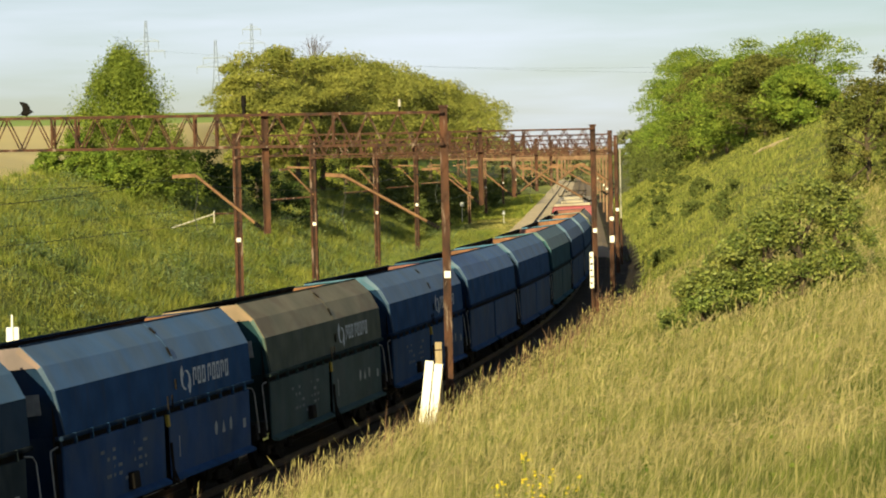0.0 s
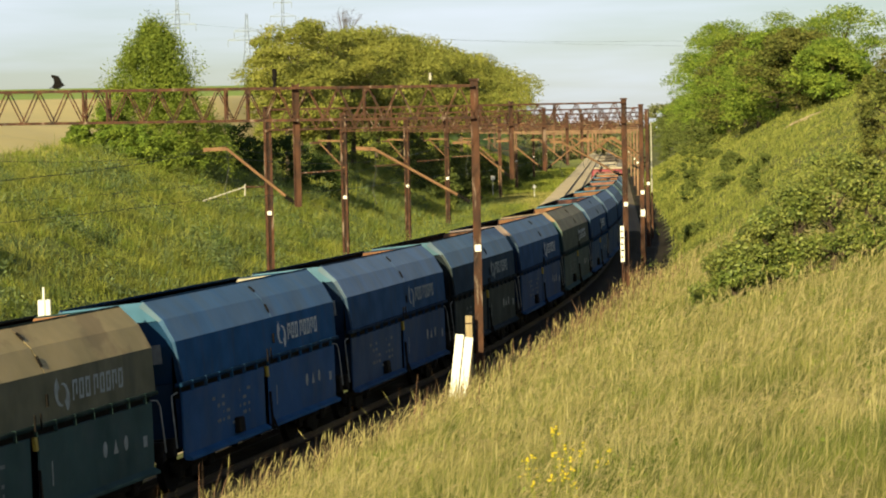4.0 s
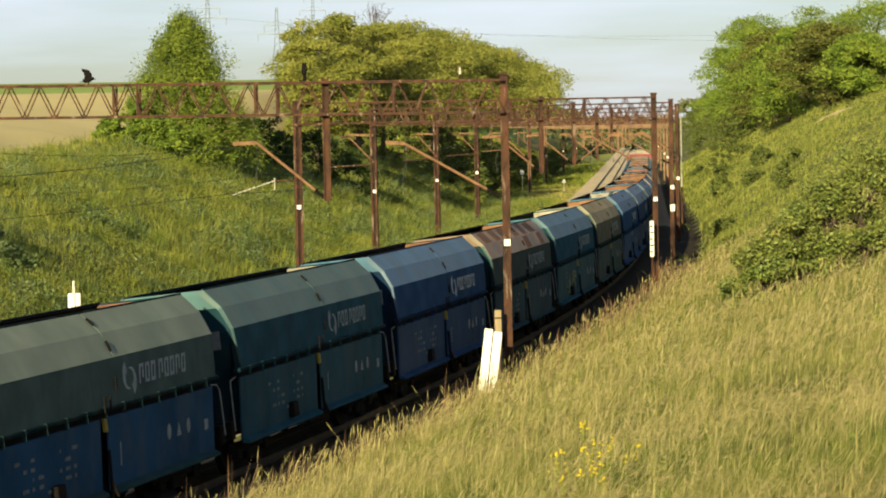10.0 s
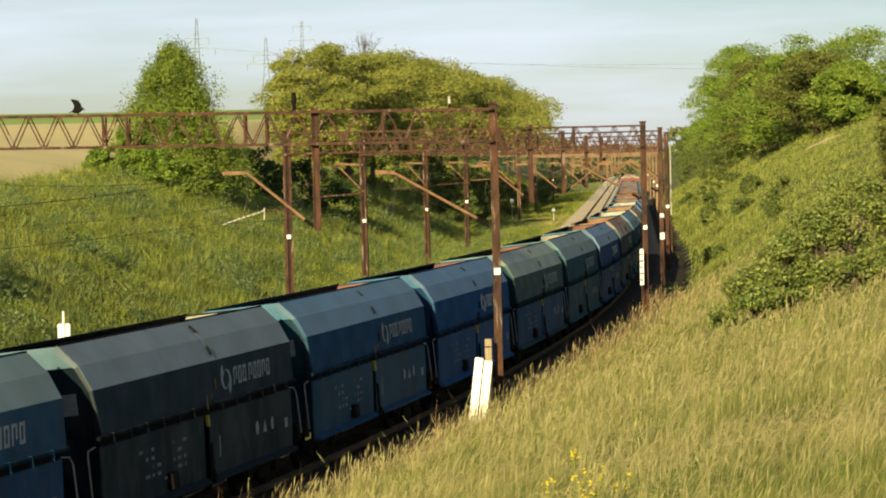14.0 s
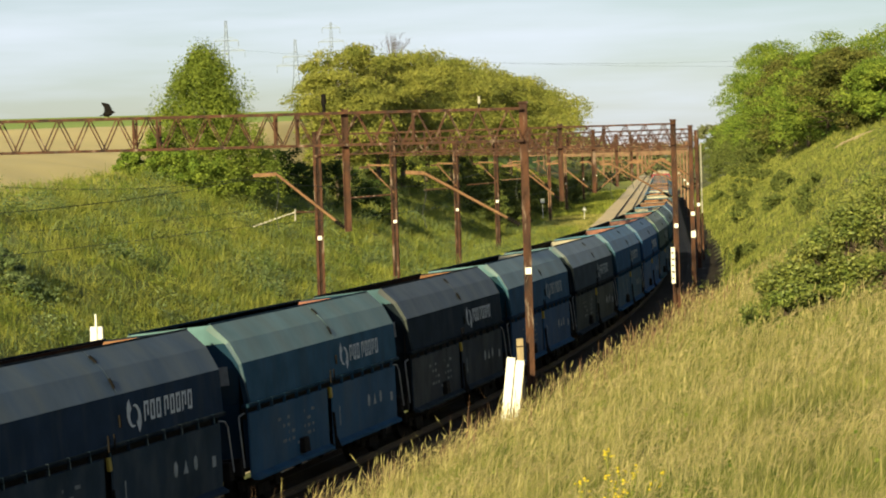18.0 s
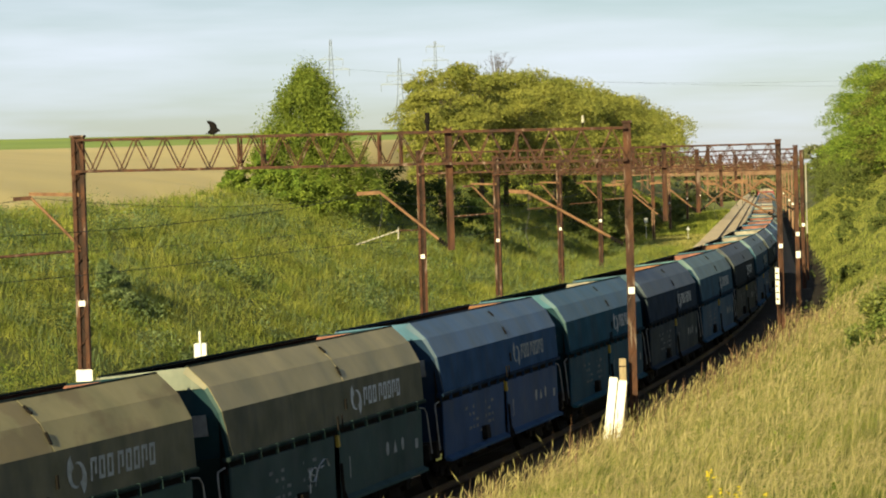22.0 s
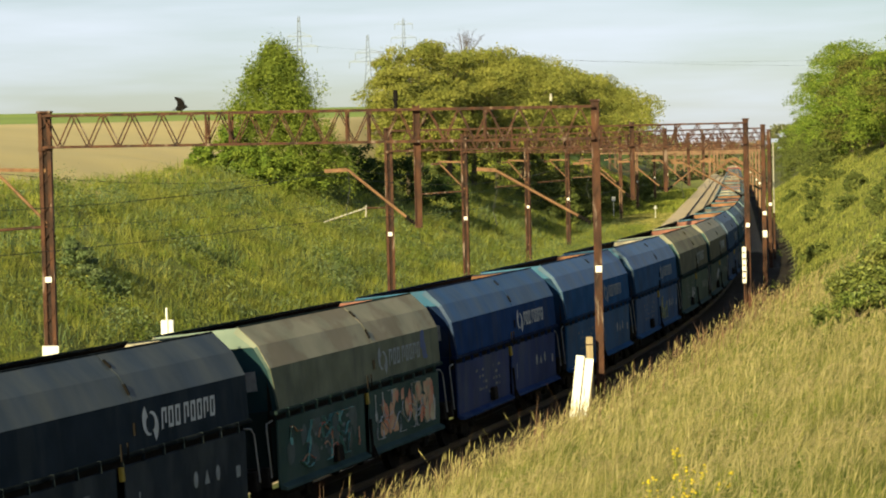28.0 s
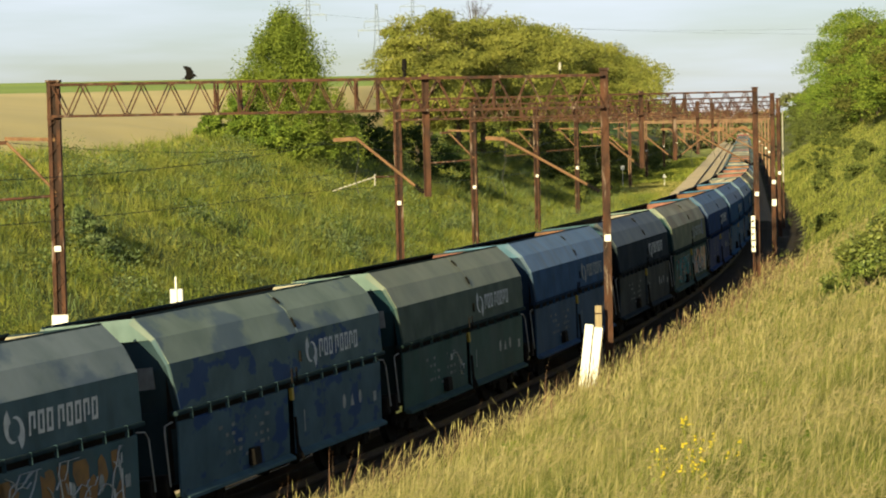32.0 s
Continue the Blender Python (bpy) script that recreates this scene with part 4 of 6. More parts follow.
def dress(w, k):
    rr = random.Random(k + 100)
    body, hood, inner, words = COATS.get(k) or COATS[rr.choice([0, 2, 3, 5, 8, 12, 19, 26])]
    pale, slate = body in (OL, TE, GR, TB), body == SL
    body_is_olive = body in (OL, GR)
    grey = sum(body) / 3
    body = mixc(body, (grey, grey * 1.02, grey * 1.04), 0.12)
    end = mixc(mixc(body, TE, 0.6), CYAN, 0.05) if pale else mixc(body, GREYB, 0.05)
    door = body
    if k == 9:
        door = mixc(BL, GR, 0.2)
    fade = rr.uniform(0.75, 1.1)
    # "dark" and "end" tones hold painted shade of ledge and wagon gaps
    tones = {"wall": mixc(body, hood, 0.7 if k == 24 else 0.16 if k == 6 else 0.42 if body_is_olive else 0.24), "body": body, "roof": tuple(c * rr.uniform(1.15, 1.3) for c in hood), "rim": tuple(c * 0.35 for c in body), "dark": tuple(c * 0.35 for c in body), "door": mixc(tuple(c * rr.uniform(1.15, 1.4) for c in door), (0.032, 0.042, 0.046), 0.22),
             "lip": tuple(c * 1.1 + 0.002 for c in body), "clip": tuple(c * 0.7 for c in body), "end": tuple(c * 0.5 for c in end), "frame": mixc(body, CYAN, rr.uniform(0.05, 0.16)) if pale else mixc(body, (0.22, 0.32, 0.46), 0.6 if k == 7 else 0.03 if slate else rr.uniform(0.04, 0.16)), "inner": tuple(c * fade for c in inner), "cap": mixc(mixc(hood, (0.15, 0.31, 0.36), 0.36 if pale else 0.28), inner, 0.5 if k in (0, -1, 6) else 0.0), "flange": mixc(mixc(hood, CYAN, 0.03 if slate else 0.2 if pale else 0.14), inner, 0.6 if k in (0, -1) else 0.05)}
    worn = M_SIGN if k in (4, 5, 6, 9, 8, 11, 18, 20, 21, 22, 24, 26, 1, 2, 12, 13) else None
    for c in w.children_recursive:
        if worn and c.get("slot", "") == "mark":
            c.material_slots[0].link = "OBJECT"
            c.material_slots[0].material = worn
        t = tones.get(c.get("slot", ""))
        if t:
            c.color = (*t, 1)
        if "slot" in c:
            del c["slot"]
    dirty = rr.choice(["dusty hood", "weathered hood", "faded markings", "stained doors"])
    tagged(w, f"{words} open-topped coal hopper wagon with {dirty}", "wagon", "wagons of the coal train")
    w.name = "hopper_wagon"


def splash(w, k):
    """Sprayed shapes and patches of fresh paint on a few wagons."""
    rr = random.Random(k)

    def blobs(name, n, y0, y1, z0, z1, m, sz, lab):
        bm = bmesh.new()
        for _ in range(n):
            y, z = rr.uniform(y0, y1), rr.uniform(z0, z1)
            a = rr.uniform(0, 6.28)
            pts = []
            for i in range(7):
                an = a + i * 6.283 / 7
                r = sz * rr.uniform(0.5, 1.2)
                zz = max(z0, min(z1, z + math.sin(an) * r))
                pts.append((side_x(zz) + 0.008 + 0.0005 * (_ % 7), y + math.cos(an) * r * 0.6, zz))
            plate(bm, pts)
        tagged(part(name, bm, m, w, lab), kind="stuff")

    def strokes(name, n, y0, y1, z0, z1, m, th, lab):
        bm = bmesh.new()
        for _ in range(n):
            y, z, an = rr.uniform(y0, y1), rr.uniform(z0, z1), rr.uniform(0, 6.28)
            for i in range(6):
                an += rr.uniform(-0.9, 0.9)
                y2, z2 = min(y1, max(y0, y + math.cos(an) * 0.16)), min(z1, max(z0, z + math.sin(an) * 0.2))
                if abs(y2 - y) + abs(z2 - z) > 0.05:
                    strut(bm, (side_x(z) + 0.012, y, z), (side_x(z2) + 0.012, y2, z2), th, 0.006)
                y, z = y2, z2
        tagged(part(name, bm, m, w, lab), kind="stuff")
    def hood_panel_row(fold, y0, widths, m, lab):
        """Replaced sheets riveted over one fold of the hood, each a little proud of it."""
        (xa, za), (xb, zb) = SH[1 + fold], SH[2 + fold]
        ln = math.hypot(zb - za, xa - xb)
        nx, nz = (zb - za) / ln, (xa - xb) / ln
        for i, wd in enumerate(widths):
            if i % 2:
                q0, q1 = 0.03 + 0.05 * rr.random(), 0.97 - 0.06 * rr.random()
                ring = [(xa + (xb - xa) * q + nx * 0.012, y, za + (zb - za) * q + nz * 0.012) for y, q in ((y0, q0), (y0 + wd, q0 + 0.03), (y0 + wd, q1), (y0, q1 - 0.02))]
                part("repair_sheet", slab(ring, 0.01), m, w, lab)
            y0 += wd
    if k == 6:
        hood_panel_row(1, -5.6, [0.5, 1.1, 0.7, 0.9, 0.6, 1.2, 0.6, 1.0, 0.7, 0.8, 0.6, 1.1], M_HRUST, "rusted repair sheet on the hood")
        hood_panel_row(0, -5.4, [2.6, 0.7, 3.2, 0.9, 1.8, 0.8], M_HRUST, "rusted repair sheet on the hood")
    skin = {4: M_ROOFP, 24: M_ROOFP, 20: M_ROOFP, -1: M_ROOFP, 28: M_ROOFB, 29: M_ROOFB}.get(k)
    for c in w.children:
        swap = skin if c.name.startswith("hood_panel") else (M_WALLB if k == 28 and c.name.startswith(("upper_wall", "discharge_door")) else None)
        if swap:
            c.material_slots[0].link = "OBJECT"
            c.material_slots[0].material = swap
    if k == 24:
        blobs("graffiti_fill", 10, 0.6, 5.0, 0.95, 2.0, M_GSAND, 0.38, "cream graffiti ground")
        blobs("graffiti_fill", 40, 0.7, 4.9, 1.0, 1.95, M_GRED, 0.25, "red sprayed graffiti fill")
        strokes("graffiti_outline", 18, 0.6, 5.0, 0.95, 2.0, M_LOGO, 0.045, "pale graffiti outline")
        blobs("graffiti_fill", 14, -4.9, -0.6, 1.0, 1.9, M_GDULL, 0.34, "dull blue-grey graffiti ground")
        strokes("graffiti_outline", 7, -4.8, -0.6, 1.0, 1.9, M_GRED, 0.06, "red graffiti line")
        strokes("graffiti_tag", 14, -4.8, -0.6, 0.95, 1.9, M_GTEAL, 0.09, "teal graffiti tag")
        blobs("paint_patch", 2, 4.2, 4.6, 2.5, 3.2, M_GBLUE, 0.4, "blue overpaint patch")
    if k == 29:
        blobs("graffiti_fill", 24, 0.6, 4.8, 0.95, 1.95, M_GOCHRE, 0.34, "ochre graffiti fill")
        strokes("graffiti_outline", 20, 0.6, 4.8, 0.95, 2.0, M_LOGO, 0.05, "pale graffiti outline")
    if k == 5:
        strokes("graffiti_tag", 9, -3.2, -0.6, 0.95, 1.7, M_GYEL, 0.07, "yellow graffiti tag")
    if k == 21:
        strokes("graffiti_tag", 9, 0.9, 2.3, 0.95, 1.8, M_GYEL, 0.06, "pale yellow graffiti tag")
    if k in (20, 27, 19):
        strokes("graffiti_tag", 4, -1.6, -0.5, 1.1, 1.7, M_LOGO, 0.05, "white scrawled tag")


M_GRED = mat("red_spray", (0.42, 0.07, 0.045), (0.44, 0.33, 0.22), 2.5, 0.6, bump=0)
M_HRUST = mat("hood_rust", (0.17, 0.085, 0.05), (0.11, 0.055, 0.035), 2.0, 0.85, bump=0.2)
M_GSAND = mat("cream_spray", (0.42, 0.37, 0.26), (0.26, 0.21, 0.15), 2.5, 0.7, bump=0)
M_GDULL = mat("dull_spray", (0.055, 0.085, 0.095), (0.03, 0.05, 0.055), 2.5, 0.7, bump=0)
M_GTEAL = mat("teal_spray", (0.12, 0.3, 0.3), None, 3, 0.6, bump=0)
M_GBLUE = mat("blue_overpaint", (0.02, 0.06, 0.22), None, 2, 0.5, bump=0)
M_GYEL = mat("yellow_spray", (0.30, 0.31, 0.15), None, 3, 0.6, bump=0)
M_GOCHRE = mat("ochre_spray", (0.22, 0.11, 0.03), (0.10, 0.06, 0.03), 3, 0.6, bump=0)

WAGONS = []
m_full, m_lite = wagon_master(True), wagon_master(False)
for k_w in range(-8, 32):
    master = m_full if k_w >= -2 else m_lite
    wg = copy_thing(master, Matrix.Identity(4))
    dress(wg, k_w)
    splash(wg, k_w)
    WAGONS.append((k_w, wg))
for master in (m_full, m_lite):
    for c in list(master.children_recursive) + [master]:
        bpy.data.objects.remove(c)


def locomotive():
    """Two coupled halves of an electric locomotive; the trailing cab faces the wagons."""
    e = new("electric_locomotive")
    half = 15.6
    for h in (0, 1):
        y0, y1 = h * half + 0.35, (h + 1) * half - 0.35
        tail = 1 if h == 0 else -1
        ya, yb = (y0, y1) if h == 0 else (y1, y0)
        # body shell with raked cab end
        bm = bmesh.new()
        prof = [(1.48, 1.05), (1.48, 3.55), (1.32, 4.24), (-1.32, 4.24), (-1.48, 3.55), (-1.48, 1.05)]
        rings = []
        for y, lean in ((ya, 0.45 * tail), (yb, 0.0)):
            rings.append([bm.verts.new((x, y + (lean * (z - 2.4) / 1.6 if z > 2.4 else 0), z)) for x, z in prof])
        for i in range(6):
            bm.faces.new((rings[0][i], rings[0][(i + 1) % 6], rings[1][(i + 1) % 6], rings[1][i]))
        bm.faces.new(rings[0])
        bm.faces.new(rings[1])
        bmesh.ops.recalc_face_normals(bm, faces=bm.faces)
        bmesh.ops.bevel(bm, geom=list(bm.edges), offset=0.05, segments=1, affect="EDGES")
        body = part("body", bm, M_LOCO, e, "red painted locomotive body")
        for sx in (-1, 1):
            bm = bmesh.new()
            c = [(sx * 0.15, 2.75), (sx * 1.15, 2.75), (sx * 1.10, 3.45), (sx * 0.15, 3.45)]
            vs = [bm.verts.new((x, ya + 0.45 * tail * (z - 2.4) / 1.6 - 0.012 * tail, z)) for x, z in c]
            bm.faces.new(vs)
            bmesh.ops.solidify(bm, geom=list(bm.faces), thickness=0.01)
            part("cab_window", bm, M_CABGLASS, body, "dark cab windscreen")
            bm = bmesh.new()
            bar(bm, (sx * 1.05, ya - 0.04 * tail, 1.7), (sx * 1.05, ya + 0.02 * tail, 1.7), 0.13, 12)
            part("headlight", bm, M_CREAMIRON, body)
            bm = bmesh.new()
            bar(bm, (sx * 0.875, ya - 0.5 * tail, 1.05), (sx * 0.875, ya, 1.05), 0.14, 10)
            part("buffer", bm, M_BLACK, e)
        # pale roof, walkway boards and roof gear
        bm = bmesh.new()
        box(bm, (-1.24, min(y0, y1) + 0.9, 4.22), (1.24, max(y0, y1) - 0.3, 4.42), 0.06)
        part("roof", bm, M_LOCOROOF, e, "cream painted roof")
        for q in (0.28, 0.5, 0.72):
            bm = bmesh.new()
            yc = y0 + (y1 - y0) * q
            box(bm, (-0.8, yc - 1.0, 4.40), (0.8, yc + 1.0, 4.58), 0.05)
            part("roof_hatch", bm, M_LOCOROOF, e)
        yc = y0 + (y1 - y0) * (0.16 if h == 0 else 0.84)
        for sx in (-1, 1):
            part("pantograph_base", bar(bmesh.new(), (sx * 0.7, yc - 0.8, 4.60), (sx * 0.7, yc + 0.8, 4.60), 0.03), M_BLACK, e)
            part("pantograph_arm", bar(bmesh.new(), (sx * 0.5, yc - 0.5, 4.62), (sx * 0.75, yc + 0.5, 4.88), 0.02), M_BLACK, e)
            part("pantograph_strip", bar(bmesh.new(), (-0.95, yc + 0.5 + 0.2 * sx, 4.92), (0.95, yc + 0.5 + 0.2 * sx, 4.92), 0.03), M_BLACK, e)
        bm = bmesh.new()
        box(bm, (-1.3, y0 + 0.2, 0.75), (1.3, y1 - 0.2, 1.08), 0.03)
        part("underframe", bm, M_BLACK, e)
        for q in (0.24, 0.76):
            bogie(e, y0 + (y1 - y0) * q)
    return tagged(e, "red and cream double electric locomotive hauling the wagons", "locomotive")


M_LOCO = mat("red_loco_paint", (0.22, 0.014, 0.032), (0.15, 0.012, 0.024), 1.5, 0.5, bump=0.05, spec=0.3)
M_LOCOROOF = mat("cream_roof_paint", (0.42, 0.37, 0.29), (0.26, 0.22, 0.17), 1.2, 0.7, bump=0.1)
M_CABGLASS = mat("cab_glass", (0.02, 0.025, 0.03), None, 2, 0.1, bump=0, spec=0.5)
LOCO = locomotive()


def gone(t):
    """Metres by which the train's reference coupling has run along the line at t seconds."""
    u = t / 32
    return ((((-21.046 * u + 63.8) * u - 68.648) * u + 42.263) * u + 332.615) * u + 4.68


def motions():
    for k, w in WAGONS:
        rows = []
        for t in range(0, 33):
            s = gone(t) - LW * k - LW / 2
            a, b = canted(s - 4.1, 0, 0), canted(s + 4.1, 0, 0)
            p = (a + b) / 2
            rows.append((t, pose(p.x, p.y, p.z, 0, -math.degrees(cant(s)), -math.degrees(math.atan2(b.x - a.x, b.y - a.y)))))
        walk(w, rows)
    rows = []
    for t in range(0, 33):
        a, b = (canted(gone(t) + LW * 8 + q, 0, 0) for q in (3.9, 27.3))
        d = (b - a).normalized()
        p = a - d * 3.9
        rows.append((t, pose(p.x, p.y, p.z, 0, -math.degrees(cant(gone(t) + LW * 8 + 15)), -math.degrees(math.atan2(d.x, d.y)))))
    walk(LOCO, rows)


# ---- plants ----
M_LEAF_A = mat("fresh_leaves", (0.20, 0.265, 0.04), (0.125, 0.185, 0.03), 0.6, 0.75, bump=0, rand=0.35, trans=0.35, spec=0.2)
M_LEAF_L = mat("lone_tree_leaves", (0.26, 0.32, 0.05), (0.11, 0.165, 0.03), 0.9, 0.75, bump=0, rand=0.25, trans=0.4, spec=0.2)
M_LEAF_B = mat("acacia_leaves", (0.31, 0.305, 0.066), (0.155, 0.185, 0.04), 0.4, 0.75, bump=0, rand=0.28, trans=0.32, spec=0.2)
M_LEAF_C = mat("thicket_leaves", (0.098, 0.172, 0.023), (0.21, 0.268, 0.04), 0.42, 0.8, bump=0, rand=0.42, trans=0.25, spec=0.2)
# thicket leaves with the shade beside the lone tree put into their colour
M_LEAF_T = mat("shade_painted_leaves", (0.034, 0.062, 0.014), (0.06, 0.088, 0.02), 0.5, 0.8, bump=0, rand=0.4, trans=0.2, spec=0.15)
# hedge leaves dulled in colour to imitate haze over distance
M_LEAF_H = mat("hazed_hedge_leaves", (0.17, 0.18, 0.085), (0.12, 0.135, 0.06), 0.1, 0.8, bump=0, rand=0.3, trans=0.2, spec=0.1)
M_LEAF_D = mat("shrub_leaves", (0.11, 0.165, 0.03), (0.185, 0.20, 0.048), 1.0, 0.6, bump=0, rand=0.6, trans=0.2, spec=0.4)
M_LEAF_S = mat("bank_shrub_leaves", (0.075, 0.105, 0.026), (0.13, 0.15, 0.042), 0.6, 0.8, bump=0, rand=0.4, trans=0.2, spec=0.15)
M_LEAF_E = mat("reddish_leaves", (0.125, 0.118, 0.03), (0.09, 0.118, 0.026), 0.5, 0.8, bump=0, rand=0.5, trans=0.2, spec=0.2)
M_GRASS_G = mat("green_grass", (0.35, 0.37, 0.068), (0.13, 0.18, 0.035), 0.75, 0.8, edge=(0.38, 0.62), bump=0, rand=0.32, trans=0.45, spec=0.2)
M_GRASS_Y = mat("ripening_grass", (0.45, 0.41, 0.135), (0.13, 0.15, 0.043), 1.3, 0.8, edge=(0.38, 0.62), bump=0, rand=0.30, trans=0.45, spec=0.2)
M_GRASS_N = mat("verge_green_grass", (0.28, 0.315, 0.068), (0.07, 0.11, 0.025), 1.3, 0.8, edge=(0.38, 0.62), bump=0, rand=0.32, trans=0.45, spec=0.2)
M_GRASS_P = mat("bank_straw_grass", (0.40, 0.40, 0.10), (0.22, 0.25, 0.055), 0.75, 0.8, edge=(0.38, 0.62), bump=0, rand=0.25, trans=0.45, spec=0.2)
M_GRASS_S = mat("seeding_grass_heads", (0.50, 0.44, 0.20), (0.30, 0.27, 0.10), 0.5, 0.85, bump=0, rand=0.3, trans=0.45, spec=0.2)
M_PLUME = mat("grass_plumes", (0.52, 0.43, 0.23), (0.36, 0.30, 0.15), 0.5, 0.85, bump=0, rand=0.3, trans=0.5, spec=0.1)
M_WEED = mat("broad_weeds", (0.085, 0.135, 0.045), (0.135, 0.175, 0.075), 0.5, 0.7, bump=0, rand=0.5, trans=0.2, spec=0.3)
M_MOUND = mat("mound_herbs", (0.29, 0.30, 0.065), (0.17, 0.205, 0.04), 0.5, 0.8, bump=0, rand=0.35, trans=0.35, spec=0.2)
M_BROWNW = mat("dead_weed_stalks", (0.20, 0.125, 0.075), (0.12, 0.075, 0.048), 1, 0.9, bump=0, rand=0.4)
M_FLOWER = mat("yellow_petals", (0.76, 0.60, 0.03), (0.60, 0.48, 0.03), 3, 0.7, bump=0, rand=0.15, trans=0.2)


def bulk(name, verts, counts_faces, material, smooth=False):
    """One mesh from arrays: verts (n, 3) and a list of face arrays, each (m, k)."""
    me = bpy.data.meshes.new(name)
    verts = np.asarray(verts, dtype=np.float32)
    me.vertices.add(len(verts))
    me.vertices.foreach_set("co", verts.ravel())
    loops = np.concatenate([f.ravel() for f in counts_faces]).astype(np.int32)
    sizes = np.concatenate([np.full(len(f), f.shape[1], dtype=np.int32) for f in counts_faces])
    starts = np.concatenate([[0], np.cumsum(sizes)[:-1]]).astype(np.int32)
    me.loops.add(len(loops))
    me.loops.foreach_set("vertex_index", loops)
    me.polygons.add(len(sizes))
    me.polygons.foreach_set("loop_start", starts)
    me.update(calc_edges=True)
    me.materials.append(material)
    return me


def blades(name, x, y, h, w, lean, material, rng, label, category="grass", z=None, head=False, simple=False, bend=(0.25, 0.95)):
    """Bent grass blades, or seed heads on the tips where head is set."""
    n = len(x)
    z0 = ground_z(x, y) - 0.03 if z is None else z
    an = rng.uniform(0, 2 * np.pi, n)
    la = rng.normal(*bend, n) + 0.9 * wob(x, y, 1.1, 3.0)                      # lean mostly down wind
    lean = lean * np.clip(1 + 0.45 * wob(x, y, 1.7, 1.0), 0.4, 1.7)
    h = h * np.clip(1 + 0.22 * wob(x, y, 2.3, 0.3), 0.6, 1.4)
    lx, ly = np.cos(la) * lean, np.sin(la) * lean
    wx, wy = np.cos(an) * w / 2, np.sin(an) * w / 2
    rows = []
    for q, ww in ((0.0, 1.0), (0.55, 0.8)):
        px, py, pz = x + lx * h * q * q, y + ly * h * q * q, z0 + h * q * (1 - 0.12 * lean * q)
        rows += [np.stack([px - wx * ww, py - wy * ww, pz], -1), np.stack([px + wx * ww, py + wy * ww, pz], -1)]
    tip = np.stack([x + lx * h, y + ly * h, z0 + h * (1 - 0.25 * lean)], -1)
    if head:
        mid = rows[2] * 0.25 + rows[3] * 0.25 + tip * 0.5
        hw = np.stack([wx, wy, np.zeros(n)], -1) * 1.7
        top = tip + (tip - mid) * 0.2
        v = np.stack([mid, (mid + top) / 2 - hw, top, (mid + top) / 2 + hw], 1).reshape(-1, 3)
        f = [np.arange(4 * n).reshape(n, 4)]
    elif simple:
        v = np.stack([rows[0], rows[1], tip], 1).reshape(-1, 3)
        f = [np.arange(3 * n).reshape(n, 3)]
    else:
        v = np.stack(rows + [tip], 1).reshape(-1, 3)
        b = np.arange(n)[:, None] * 5
        f = [np.concatenate([b, b + 1, b + 3, b + 2], 1), np.concatenate([b + 2, b + 3, b + 4], 1)]
    ob = new(name, bulk(name, v, f, material))
    return tagged(ob, label, category, kind="stuff")


def scatter(rng, n, s0, s1, n0, n1, fall=0.0):
    """Points over a stretch of the plan; fall thins them out with distance."""
    out = []
    while sum(len(o) for o in out) < n:
        s, nn = rng.uniform(s0, s1, n * 2), rng.uniform(n0, n1, n * 2)
        cx, cy, th = line_at(s)
        cx, cy = cx - nn * np.cos(th), cy + nn * np.sin(th)
        d = np.hypot(cx, cy)
        az = np.degrees(np.arctan2(cx, cy))
        keep = (d > 9) & (cy > 0) & (az > -14) & (az < 18.5) & (rng.random(n * 2) < (14.0 / np.maximum(d, 14.0)) ** fall)
        out.append(np.stack([cx[keep], cy[keep]], 1))
    return np.concatenate(out)[:n].T


rg = np.random.default_rng(7)
patch = lambda x, y, k, p: wob(x, y, k, p)


def thin(x, y, k, sign):
    """Leave out points where another kind of grass has the upper hand."""
    x, y = off_path(x, y)
    keep = rg.random(len(x)) < (0.42 if sign > 0 else 0.74) + sign * 0.75 * np.clip(patch(x, y, k, 2.2) + 0.6 * patch(x, y, 0.3, 4.0) + 0.5 * patch(x, y, 2.6, 1.0), -1, 1)
    return x[keep], y[keep]


def off_path(x, y):
    """Keep grass off the bare strip beside the far line, coloured dark for train shade."""
    s, n = to_sn(x, y)
    keep = n < -3.3 - 1.6 * smooth01(32, 68, s) + 0.5 * rg.random(len(x)) ** 2
    keep &= ((x - 50.2) / 2.2) ** 2 + ((y - 209.0) / 6.0) ** 2 > 1
    return x[keep], y[keep]


